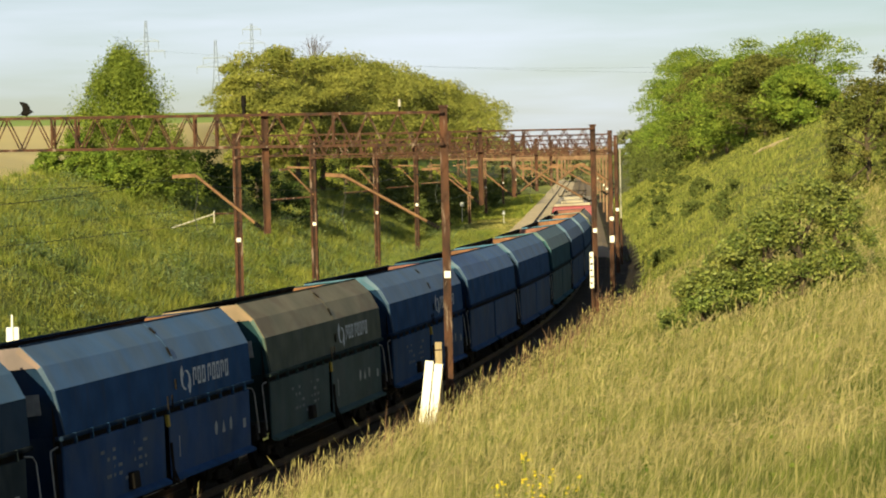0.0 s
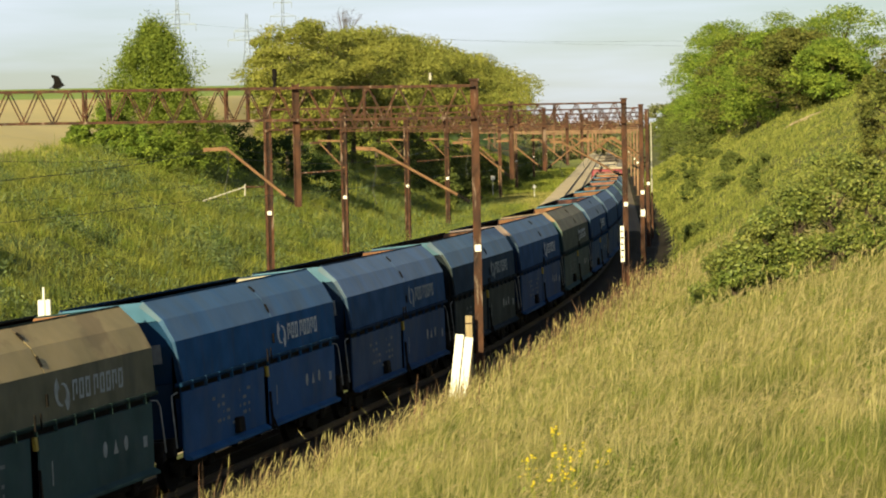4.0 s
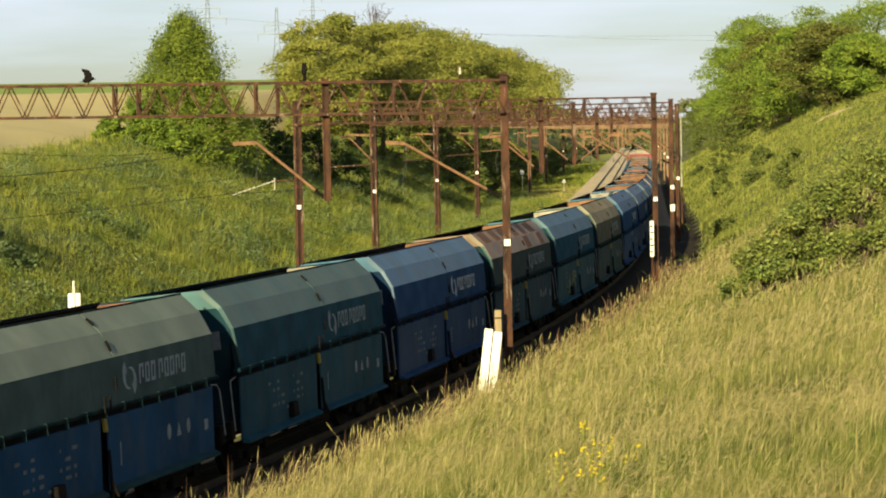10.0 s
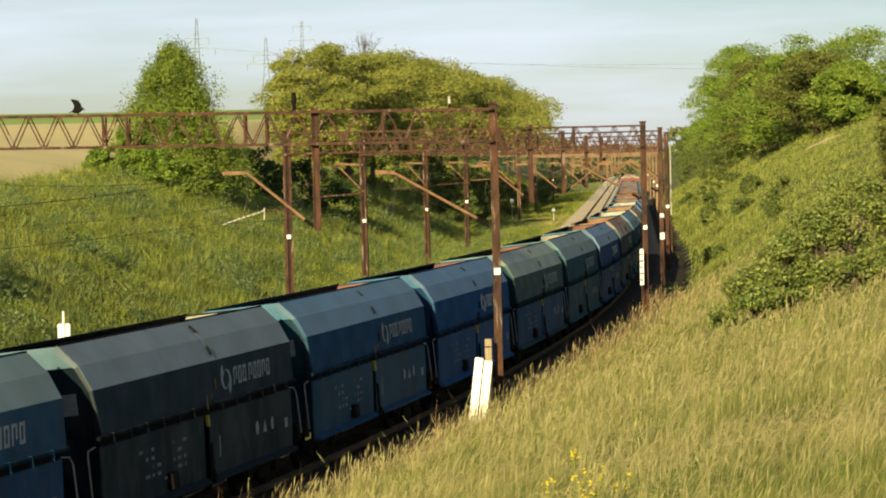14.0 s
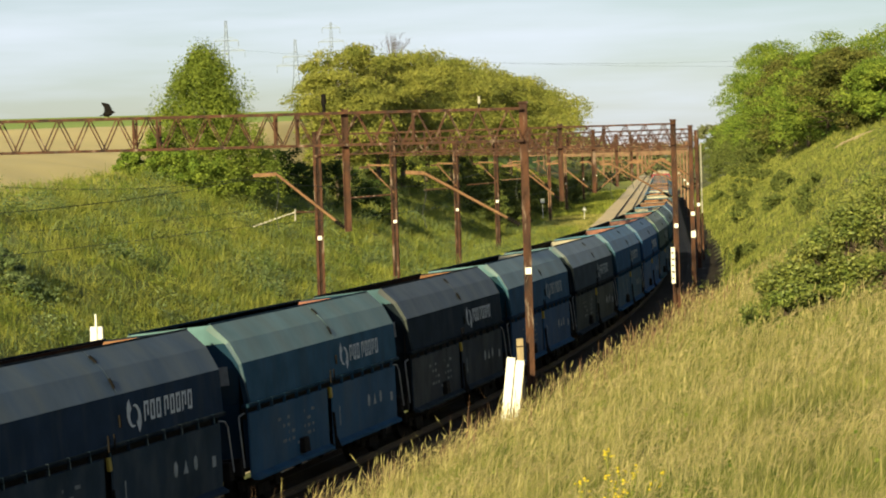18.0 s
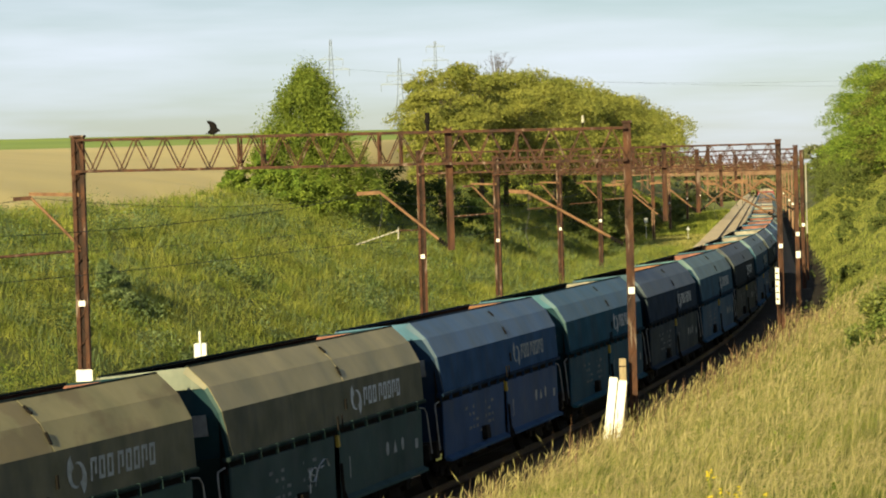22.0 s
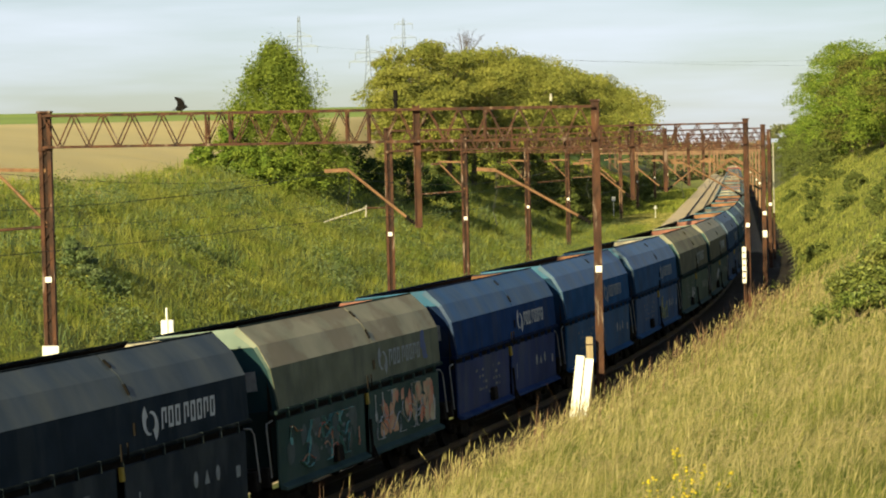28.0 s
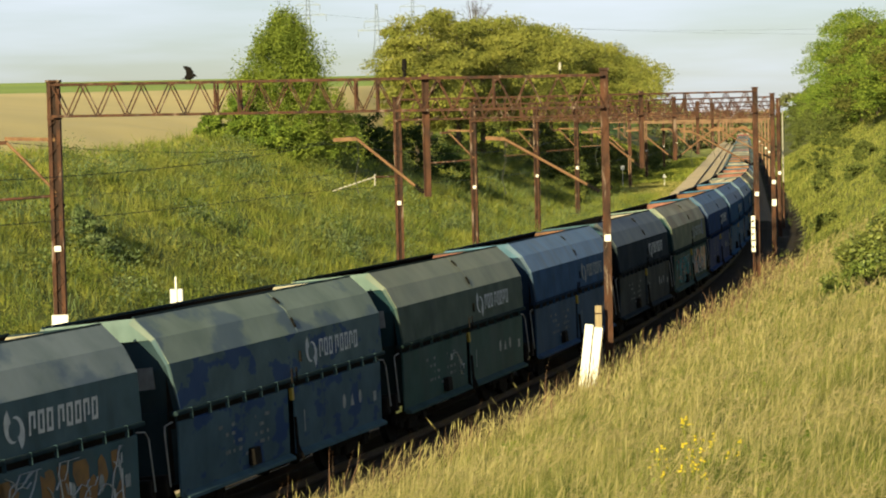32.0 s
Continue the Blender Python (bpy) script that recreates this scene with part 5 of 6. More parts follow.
def panicles(x, y):
    """Stems bent over by the wind, each ending in a loose plume of hair-thin spikelets."""
    n = len(x)
    d = np.hypot(x, y)
    la = rg.normal(0.2, 0.45, n)
    h, reach = rg.uniform(0.65, 1.15, n), rg.uniform(0.2, 0.6, n)
    ux, uy = np.cos(la), np.sin(la)
    z0 = ground_z(x, y) - 0.03

    def at(q):
        return np.stack([x + ux * reach * q ** 2.2, y + uy * reach * q ** 2.2, z0 + h * (q - 0.16 * q ** 4)], -1)
    w = np.clip(d * 0.00010, 0.0022, 0.012)
    side = np.stack([-uy * w, ux * w, w * 0.4], -1)
    knots = [at(q) for q in (0.0, 0.45, 0.8, 1.0)]
    v = np.stack([p + sg * side for p in knots for sg in (-1, 1)], 1).reshape(-1, 3)
    b = np.arange(n)[:, None] * 8
    f = [np.concatenate([b + 2 * i, b + 2 * i + 1, b + 2 * i + 3, b + 2 * i + 2], 1) for i in range(3)]
    tagged(new("panicle_stems", bulk("panicle_stems", v, f, M_GRASS_S)), "thin wind-bent stems of tall grass", "grass", kind="stuff")
    out = []
    for _ in range(9):
        p = at(rg.uniform(0.72, 1.03, n))
        q = p + np.stack([ux * 0.07 + rg.normal(0, 0.035, n), uy * 0.07 + rg.normal(0, 0.035, n), rg.normal(0.0, 0.035, n)], -1)
        k = rg.normal(0, 1, (n, 3))
        k *= (np.clip(d * 0.00016, 0.003, 0.016) / np.linalg.norm(k, axis=1))[:, None]
        out.append(np.stack([p, (p + q) / 2 + k, q, (p + q) / 2 - k], 1).reshape(-1, 3))
    v = np.concatenate(out)
    tagged(new("panicle_plumes", bulk("panicle_plumes", v, [np.arange(len(v)).reshape(-1, 4)], M_PLUME)), "loose straw-pink plumes of flowering grass", "grass", kind="stuff")


def meadow():
    # outer bank in front of the camera
    x, y = thin(*scatter(rg, 560000, -45, 75, -34, -2.7, 1.5), 1.0, 1.0)
    d = np.hypot(x, y)
    h = np.clip(rg.normal(0.45, 0.17, len(x)) + 0.26 * patch(x, y, 0.7, 1) + 0.18 * patch(x, y, 1.9, 3), 0.12, 1.15)
    blades("grass_ripening", x, y, h, np.clip(d * 0.00021, 0.004, 0.03), np.abs(rg.normal(0.85, 0.45, len(x))), M_GRASS_Y, rg, "tall ripening straw-yellow grass on the bank", simple=True)
    x, y = thin(*scatter(rg, 600000, -45, 75, -34, -2.7, 1.5), 1.0, -1.0)
    d = np.hypot(x, y)
    h = np.clip(rg.normal(0.40, 0.14, len(x)) + 0.14 * patch(x, y, 0.4, 3) + 0.1 * patch(x, y, 1.6, 6), 0.12, 0.8)
    blades("grass_green", x, y, h, np.clip(d * 0.00024, 0.005, 0.04), np.abs(rg.normal(0.85, 0.45, len(x))), M_GRASS_N, rg, "green grass blades among the straw", simple=True)
    x, y = scatter(rg, 26000, -45, 75, -34, -2.6, 1.5)
    d = np.hypot(x, y)
    h = np.clip(rg.normal(0.78, 0.17, len(x)), 0.4, 1.2)
    ln = np.abs(rg.normal(0.3, 0.2, len(x)))
    blades("grass_stems", x, y, h, np.clip(d * 0.00015, 0.003, 0.02), ln, M_GRASS_S, np.random.default_rng(3), "thin pale stems of seeding grass")
    blades("grass_heads", x, y, h, np.clip(d * 0.00028, 0.006, 0.03), ln, M_GRASS_S, np.random.default_rng(3), "feathery seed heads of tall grass", head=True)
    # feathery panicles that droop down wind
    x, y = scatter(rg, 12000, -45, 75, -34, -2.9, 1.5)
    keep = patch(x, y, 0.55, 4.4) + 0.6 * patch(x, y, 1.6, 0.5) + rg.normal(0, 0.35, len(x)) > -0.15
    panicles(x[keep], y[keep])
    # arching tussocks, leaning down wind
    cx, cy = scatter(rg, 620, -45, 75, -34, -3.3, 1.3)
    for m_, k0, k1, lab in ((M_GRASS_Y, 0, 330, "arching tussocks of straw-yellow grass"), (M_GRASS_N, 330, 480, "arching tussocks of green grass"), (M_GRASS_S, 480, 620, "pale tufts of seeding grass")):
        c_ = np.arange(k0, k1)
        cc = np.repeat(c_, 46)
        rr_ = np.repeat(rg.uniform(0.08, 0.34, len(c_)), 46)
        x, y = cx[cc] + rg.normal(0, 1, len(cc)) * rr_, cy[cc] + rg.normal(0, 1, len(cc)) * rr_
        d = np.hypot(x, y)
        hh = np.repeat(rg.uniform(0.55, 1.05, len(c_)), 46) * rg.uniform(0.6, 1.1, len(cc))
        blades("grass_tussocks", x, y, hh, np.clip(d * 0.00022, 0.005, 0.03), np.abs(rg.normal(1.0, 0.4, len(cc))), m_, rg, lab, bend=(0.1, 0.9))
    # outer bank farther along
    x, y = off_path(*scatter(rg, 105000, 60, 330, -42, -3.2, 0.8))
    d = np.hypot(x, y)
    blades("bank_grass_far", x, y, np.clip(rg.normal(0.5, 0.18, len(x)) + 0.15 * patch(x, y, 0.3, 2), 0.15, 1.0) * 0.7, d * 0.00042, np.abs(rg.normal(0.6, 0.4, len(x))), M_GRASS_N, rg, "short green grass over the far bank", simple=True)
    x, y = off_path(*scatter(rg, 120000, 60, 330, -42, -3.2, 0.8))
    d = np.hypot(x, y)
    blades("bank_straw_far", x, y, np.clip(rg.normal(0.5, 0.18, len(x)), 0.15, 1.0) * 0.7, d * 0.0004, np.abs(rg.normal(0.6, 0.4, len(x))), M_GRASS_P, rg, "straw-coloured grass over the far bank", simple=True)
    # inner bank behind the train
    x, y = scatter(rg, 200000, 5, 200, 8.6, 33, 0.8)
    d = np.hypot(x, y)
    keep = patch(x, y, 0.9, 2.5) + 0.8 * patch(x, y, 2.1, 0.4) + 0.5 * patch(x, y, 0.35, 3.3) + rg.normal(0, 0.45, len(x)) > -0.35
    x, y, d = x[keep], y[keep], d[keep]
    h = np.clip(rg.normal(0.30, 0.12, len(x)) + 0.2 * patch(x, y, 0.9, 2.5) + 0.12 * patch(x, y, 2.1, 0.4), 0.08, 1.0)
    blades("inner_bank_grass", x, y, h, d * 0.00036, np.abs(rg.normal(0.6, 0.4, len(x))), M_GRASS_G, rg, "lush uneven green grass on the inner bank", simple=True, bend=(1.6, 3.0))
    x, y = scatter(rg, 110000, 5, 200, 8.4, 32, 0.8)
    keep = (patch(x, y, 0.25, 2) + rg.normal(0, 0.4, len(x))) > 0.0
    x, y = x[keep], y[keep]
    d = np.hypot(x, y)
    blades("inner_bank_straw", x, y, np.clip(rg.normal(0.34, 0.14, len(x)), 0.1, 0.9), d * 0.00033, np.abs(rg.normal(0.6, 0.4, len(x))), M_GRASS_P, rg, "patches of yellowing grass on the inner bank", simple=True, bend=(1.6, 3.0))
    # shaded slope and foot of the grove farther along
    x, y = scatter(rg, 66000, 195, 430, 7.6, 34, 0.2)
    keep = (to_sn(x, y)[1] > 14.5) | (to_sn(x, y)[0] > 248)
    x, y = x[keep], y[keep]
    d = np.hypot(x, y)
    blades("grove_bank_grass", x, y, np.clip(rg.normal(0.4, 0.15, len(x)), 0.1, 0.9), d * 0.0006, np.abs(rg.normal(0.5, 0.3, len(x))), M_GRASS_G, rg, "rough green grass on the bank below the grove", simple=True, bend=(1.6, 3.0))
    # taller tufts that give the bank its lumpy surface
    cx, cy = scatter(rg, 2100, 5, 190, 9, 32, 0.5)
    for m_, k0, k1, lab in ((M_GRASS_P, 0, 600, "pale yellow tufts over the inner bank"), (M_GRASS_G, 600, 1500, "rank green tufts over the inner bank"), (M_WEED, 1500, 2100, "dark weed tufts over the inner bank")):
        c_ = np.arange(k0, k1)
        cc = np.repeat(c_, 55)
        rr_ = np.repeat(rg.uniform(0.15, 0.6, len(c_)), 55)
        x, y = cx[cc] + rg.normal(0, 1, len(cc)) * rr_ * 1.3, cy[cc] + rg.normal(0, 1, len(cc)) * rr_
        d = np.hypot(x, y)
        hh = np.repeat(rg.uniform(0.45, 1.15, len(c_)), 55) * rg.uniform(0.5, 1.1, len(cc))
        blades("bank_tufts", x, y, hh, d * 0.0004, np.abs(rg.normal(0.7, 0.4, len(cc))), m_, rg, lab, simple=True, bend=(1.6, 3.0))
    x, y = scatter(rg, 24000, 5, 170, 9, 31, 0.6)
    keep = patch(x, y, 0.7, 8) + 0.6 * patch(x, y, 1.7, 3) + rg.normal(0, 0.2, len(x)) > 0.55
    x, y = x[keep], y[keep]
    d = np.hypot(x, y)
    blades("inner_bank_weeds", x, y, np.clip(rg.normal(0.55, 0.2, len(x)), 0.2, 1.1), d * 0.0006, np.abs(rg.normal(0.6, 0.3, len(x))), M_WEED, rg, "dark green nettles and broad weeds in clumps", "weeds")
    # meadow strip beside the empty track
    x, y = scatter(rg, 72000, 105, 262, 7.4, 17, 0.2)
    d = np.hypot(x, y)
    blades("meadow_grass", x, y, np.clip(rg.normal(0.17, 0.05, len(x)), 0.05, 0.4), d * 0.0006, np.abs(rg.normal(0.5, 0.3, len(x))), M_GRASS_Y, rg, "sunlit yellow-green meadow grass by the track", simple=True)
    # herb clumps that mottle both banks
    def herbs(name, cnt, s0, s1, n0, n1, lo, hi, leaf, per, m, label, up=0.45):
        cx, cy = scatter(rg, cnt * 3, s0, s1, n0, n1, 0.4)
        keep = (patch(cx, cy, 0.37, per % 7) + rg.normal(0, 0.5, len(cx))) > 0.25
        cx, cy = cx[keep][:cnt], cy[keep][:cnt]
        r = rg.uniform(lo, hi, len(cx))
        c = np.stack([cx, cy, ground_z(cx, cy) + r * up], 1)
        v = leaf_cloud(rg, c, r, per, leaf)
        ob = new(name, bulk(name, v, [np.arange(len(v)).reshape(-1, 4)], m))
        tagged(ob, label, "weeds", kind="stuff")
    herbs("bank_herbs_dark", 400, 8, 190, 9.5, 31, 0.3, 1.35, 0.07, 150, M_WEED, "dark leafy herbs mottling the inner bank", 0.6)
    herbs("bank_brush", 90, 8, 190, 10, 31, 0.45, 1.2, 0.075, 190, M_LEAF_S, "low dark brush in clumps on the inner bank", 0.65)
    herbs("bank_herbs_light", 520, 8, 190, 9.5, 32, 0.2, 0.6, 0.05, 60, M_LEAF_A, "bright leafy herbs mottling the inner bank")
    herbs("bank_mounds_light", 900, 6, 190, 9.2, 32, 0.25, 0.95, 0.045, 170, M_MOUND, "rounded mounds of yellow-green herbs on the inner bank", 0.4)
    herbs("bank_mounds_green", 500, 6, 190, 9.2, 32, 0.3, 1.1, 0.045, 180, M_LEAF_A, "rounded green herb mounds on the inner bank", 0.4)
    herbs("verge_herbs", 420, -30, 70, -30, -3.4, 0.15, 0.5, 0.045, 40, M_LEAF_C, "low leafy herbs between tall grasses")
    herbs("far_bank_herbs", 170, 70, 260, -24, -3.6, 0.25, 0.7, 0.07, 60, M_LEAF_S, "dark herb patches on the far bank")
    # dead stalks along the ballast edge
    x, y = scatter(rg, 9000, -20, 72, -6.8, -2.8, 0.5)
    keep = rg.random(len(x)) < np.exp((to_sn(x, y)[1] + 2.9) / 1.7) * np.clip(0.55 + 0.9 * patch(x, y, 0.8, 5.1), 0.1, 1)
    x, y = x[keep], y[keep]
    d = np.hypot(x, y)
    blades("dead_stalks", x, y, np.clip(rg.normal(0.75, 0.3, len(x)), 0.3, 1.5), d * 0.0004, np.abs(rg.normal(0.25, 0.15, len(x))), M_BROWNW, rg, "brown dead weed stalks by the ballast", "weeds")


def leaf_cloud(rng, centres, radii, per, size, flat=0.8, skin=0.35):
    """Small folded leaf sprays around clump centres, thicker towards the clump's skin."""
    c = np.repeat(centres, per, axis=0)
    r = np.repeat(radii, per)
    n = len(c)
    d = rng.normal(size=(n, 3))
    d /= np.linalg.norm(d, axis=1)[:, None]
    if flat < 0.75:
        d[:, 2] = np.where(rng.random(n) < 0.75, np.abs(d[:, 2]), d[:, 2])
    d[:, 2] *= flat
    p = c + d * (r * (rng.uniform(skin, 1.0, n) + 0.35 * rng.random(n) ** 4))[:, None]
    a = rng.normal(size=(n, 3))
    a[:, 2] *= 0.6
    a /= np.linalg.norm(a, axis=1)[:, None]
    b = np.cross(a, d + rng.normal(0, 0.5, (n, 3)))
    b /= np.linalg.norm(b, axis=1)[:, None] + 1e-6
    s = size * rng.uniform(0.55, 1.3, n)[:, None]
    v = np.stack([p - a * s, p + b * s * 0.45, p + a * s, p - b * s * 0.45], 1).reshape(-1, 3)
    return v


def clumps(rng, n, w, h, z0, shape, lump=(0.06, 0.13)):
    """Clump centres that fill a crown's uneven outline; shape gives the half width at a relative height."""
    cs, rs = [], []
    while len(cs) < n:
        q = rng.random()
        rad = shape(q) * w
        an, rr = rng.uniform(0, 6.283), np.sqrt(rng.uniform(0.12, 1.0))
        jit = 1 + 0.22 * np.sin(an * 3 + q * 9) + 0.10 * rng.normal()
        cs.append((np.cos(an) * rad * rr * jit, np.sin(an) * rad * rr * jit, z0 + q * h))
        rs.append(rng.uniform(*lump) * w + 0.06)
    return np.array(cs), np.array(rs)


def tree(name, x, y, height, width, material, seed, label, leaf=0.22, n_cl=60, per=90, trunk=True, z0=0.22, shape=None, category="tree", zb=None, lump=(0.06, 0.13), flat=0.8, skin=0.35):
    rng = np.random.default_rng(seed)
    e = new(name)
    e.location = (x, y, (gz(x, y) if zb is None else zb) - 0.05)
    shape = shape or (lambda q: 0.5 * (1 - abs(2 * q - 0.75) ** 2.2 * 0.55) * (1.0 if q < 0.8 else (1.02 - q) * 4.5))
    cs, rs = clumps(rng, n_cl, width, height * (1 - z0), height * z0, shape, lump)
    v = leaf_cloud(rng, cs, rs, per, leaf, flat, skin)
    me = bulk("crown", v, [np.arange(len(v)).reshape(-1, 4)], material)
    cr = new("crown", me)
    cr.parent = e
    if trunk:
        bm = bmesh.new()
        r0 = 0.02 * height + 0.05
        pts = [Vector((0, 0, -0.2)), Vector((0.1, 0, height * 0.25)), Vector((-0.05, 0.1, height * 0.5)), Vector((0.05, 0, height * 0.85))]
        for i in range(3):
            bar(bm, pts[i], pts[i + 1], r0 * (1 - 0.28 * i), 8, r0 * (1 - 0.28 * (i + 1)))
        part("trunk", bm, M_BARK, e)
        sel = rng.choice(len(cs), min(14, len(cs)), replace=False)
        for i in sel:
            t = Vector(cs[i])
            st = pts[1].lerp(pts[3], float(np.clip((t.z / height - 0.3), 0.0, 0.9)))
            part("limb", bar(bmesh.new(), st, t, r0 * 0.4, 5, r0 * 0.1), M_BARK, e)
    return tagged(e, label, category)


def woods():
    # lone tree on the field's edge with bushes at its foot
    tree("broadleaf_tree", -7.6, 150.0, 8.9, 9.3, M_LEAF_L, 1, "bushy bright green tree alone on the field edge", 0.095, 330, 230, z0=0.02, lump=(0.03, 0.125), flat=1.35, skin=0.4,
         shape=lambda q: (0.50 - 0.33 * q) * min(1.0, (1.04 - q) / 0.22))
    for i, (bx, by, bh, bw) in enumerate(((-12.0, 147, 1.7, 3.2), (-6.4, 148, 2.8, 3.6), (-8.5, 145.5, 2.6, 4), (-10.4, 147.5, 3.0, 4))):
        tree("bush", bx, by, bh, bw, M_LEAF_C, 20 + i, "low dark green bush under the lone tree", 0.12, 34, 130, False, 0.0, lambda q: 0.5 * (1 - q * q * 0.7), "bush")
    # acacia grove along the inner bank
    rows = [(1.2, 186, 10.2, 8), (5.3, 217, 12.4, 11.3), (12.0, 260, 14.2, 14.0), (2.5, 207, 12.4, 9), (20.9, 320, 15.4, 17.3), (27.0, 355, 15.7, 17.4), (32.5, 392, 15.7, 18.0), (40.3, 446, 15.8, 20.0), (45.7, 480, 15.6, 19.8), (51.8, 530, 16.0, 20.0), (59.8, 600, 16.2, 20.6), (69.2, 690, 15.8, 21.8), (8.1, 229, 13.0, 11.5), (15.9, 283, 14.7, 14.6), (24.2, 336, 15.8, 17.1)]
    for i, (tx, ty, th, tw) in enumerate(rows):
        tree("acacia_tree", tx, ty, th, tw, M_LEAF_B, 40 + i, "blossoming acacia with a broad yellow-green crown", 0.125 * (ty / 200) ** 0.8, 62, 560 if i < 7 or i > 11 else 150, z0=0.26, lump=(0.09, 0.19), flat=0.6, skin=0.62,
             shape=lambda q: 0.54 * (0.55 + 0.5 * q if q < 0.65 else 0.88 * (1 - ((q - 0.65) / 0.42) ** 2)))
    # hedge that closes the view along the line
    for i in range(15):
        p = on_line(640 + 18 * math.sin(i * 1.9), -52 + i * 7.5)
        tree("far_hedge_tree", p.x, p.y, 7.5 + 3 * abs(math.sin(i * 1.7)), 14, M_LEAF_H, 220 + i, "distant green hedge tree across the line, haze in its leaf colour", 0.6, 40, 50, False, 0.0, lambda q: 0.5 * (1 - q * q * 0.7))
    bare = new("bare_treetop")
    bare.location = (7.9, 240.0, 16.1)
    bm = bmesh.new()
    rr = random.Random(4)
    for i in range(34):
        an, el_, rd = rr.uniform(0, 6.28), rr.uniform(0.15, 1.5), rr.uniform(0.9, 1.9)
        tip = Vector((math.cos(an) * math.cos(el_) * rd * 1.25, math.sin(an) * math.cos(el_) * rd, 4.0 + math.sin(el_) * rd * 0.9))
        mid = Vector((tip.x * 0.45, tip.y * 0.45, 2.6 + rr.uniform(0, 0.8)))
        bar(bm, (0, 0, 0.4 * rr.random()), mid, 0.045, 4, 0.022)
        bar(bm, mid, tip, 0.022, 4, 0.007)
        for _ in range(6):
            q = mid.lerp(tip, rr.uniform(0.4, 1.0))
            bar(bm, q, q + Vector((rr.gauss(0, 0.3), rr.gauss(0, 0.3), rr.uniform(0.05, 0.4))), 0.012, 4, 0.005)
    tagged(part("twig_crown", bm, M_BARK, bare), kind="stuff")
    tagged(bare, "sparse grey treetop above the acacia grove", "tree")
    for i in range(4, 13):
        s_, n_ = 128 + i * 11.5, 22.0 + 5 * math.sin(i * 2.1)
        p = on_line(s_, n_)
        tree("thicket_bush", p.x, p.y, 3.2 + 2.0 * abs(math.sin(i * 1.3)), 6.0, M_LEAF_S, 70 + i, "green thicket under the acacias", 0.2, 26, 70, False, 0.0, lambda q: 0.5 * (1 - q * q * 0.7), "bush")
    # bushes in the hollow, their shade painted by the darker leaf colour
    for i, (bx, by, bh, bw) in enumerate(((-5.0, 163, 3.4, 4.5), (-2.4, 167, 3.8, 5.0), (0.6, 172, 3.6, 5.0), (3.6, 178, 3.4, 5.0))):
        tree("thicket_bush", bx, by, bh, bw, M_LEAF_T, 90 + i, "thicket between the lone tree and grove, leaves coloured dark for shade", 0.15, 34, 90, False, 0.0, lambda q: 0.5 * (1 - q * q * 0.6), "bush")
    for i in range(22):
        p = on_line(192 + i * 13, 19.4 - 2.8 * smooth01(215, 260, 192 + i * 13) + 1.6 * math.sin(i * 2.3))
        tree("thicket_bush", p.x, p.y, 1.5 + 1.5 * abs(math.sin(i * 1.7)) + 0.08 * i, 5.0 + 0.1 * i, M_LEAF_S, 300 + i, "green thicket at the foot of the bank", 0.2, 22, 50, False, 0.0, lambda q: 0.5 * (1 - q * q * 0.7), "bush")
    # wood on the outer bank
    spots = [(184, -22.5, 5.5, 8.5), (190, -19.5, 8.0, 9), (205, -18.5, 9.5, 10), (222, -17.5, 10.7, 10), (240, -17, 11.5, 11), (262, -16, 12.7, 11), (286, -17, 15.0, 12), (312, -17, 16.0, 12), (342, -17.2, 16.5, 12), (378, -17.2, 16.5, 12), (415, -17.4, 15.0, 12), (205, -26, 8.5, 11), (235, -25, 9.5, 12), (275, -24, 12.0, 13), (460, -17, 7.5, 13), (520, -17, 6.5, 14)]
    for i, (s_, n_, th, tw) in enumerate(spots):
        p = on_line(s_, n_)
        m_ = M_LEAF_E if i in (1, 4) else M_LEAF_C
        tree("bank_tree", p.x, p.y, th, tw, m_, 100 + i, "dense green tree on the outer bank" if m_ is M_LEAF_C else "reddish-green tree on the outer bank", 0.17, 66, 280 if i < 8 else 130, z0=0.02, lump=(0.09, 0.19), flat=0.7, skin=0.6,
             shape=lambda q: 0.52 * (0.95 if q < 0.6 else 0.95 * (1 - ((q - 0.6) / 0.44) ** 2)))
    for i, (s_, n_, th, tw) in enumerate(((72, -16.8, 5.6, 5.0), (72.5, -19.5, 7.2, 6.0), (70, -23.5, 7.8, 7.5), (80, -22.5, 6.6, 7), (66, -28, 7.5, 8), (122, -28, 6.4, 9))):
        p = on_line(s_, n_)
        tree("large_bush", p.x, p.y, th, tw, M_LEAF_C if i == 5 else M_LEAF_E, 140 + i, "tall dense bush high on the outer bank", 0.11, 80, 130, True, 0.0, lambda q: 0.52 * (1 - q ** 3 * 0.8), "bush")
    for i in range(15):
        p = on_line(96 + i * 11 + 4 * math.sin(i * 5), -6 - 5.5 * abs(math.sin(i * 2.3)))
        tree("bank_shrub", p.x, p.y, 0.9 + 0.8 * abs(math.sin(i)), 2.6, M_LEAF_S, 160 + i, "small dark shrub on the grassy bank", 0.14, 14, 60, False, 0.0, lambda q: 0.5 * (1 - q * q * 0.7), "shrub")
    # scrub that runs from the wood down the outer bank
    for i in range(7, 22):
        p = on_line(150 + i * 13.5, -9.5 - 4.5 * abs(math.sin(i * 1.9)) - 0.5 * (i < 6))
        tree("scrub_bush", p.x, p.y, 2.4 + 2.6 * abs(math.sin(i * 2.7)) + 0.12 * i, 5.5 + 0.15 * i, M_LEAF_S, 260 + i, "green scrub bush on the outer bank", 0.17, 26, 60, False, 0.0, lambda q: 0.5 * (1 - q * q * 0.7), "bush")
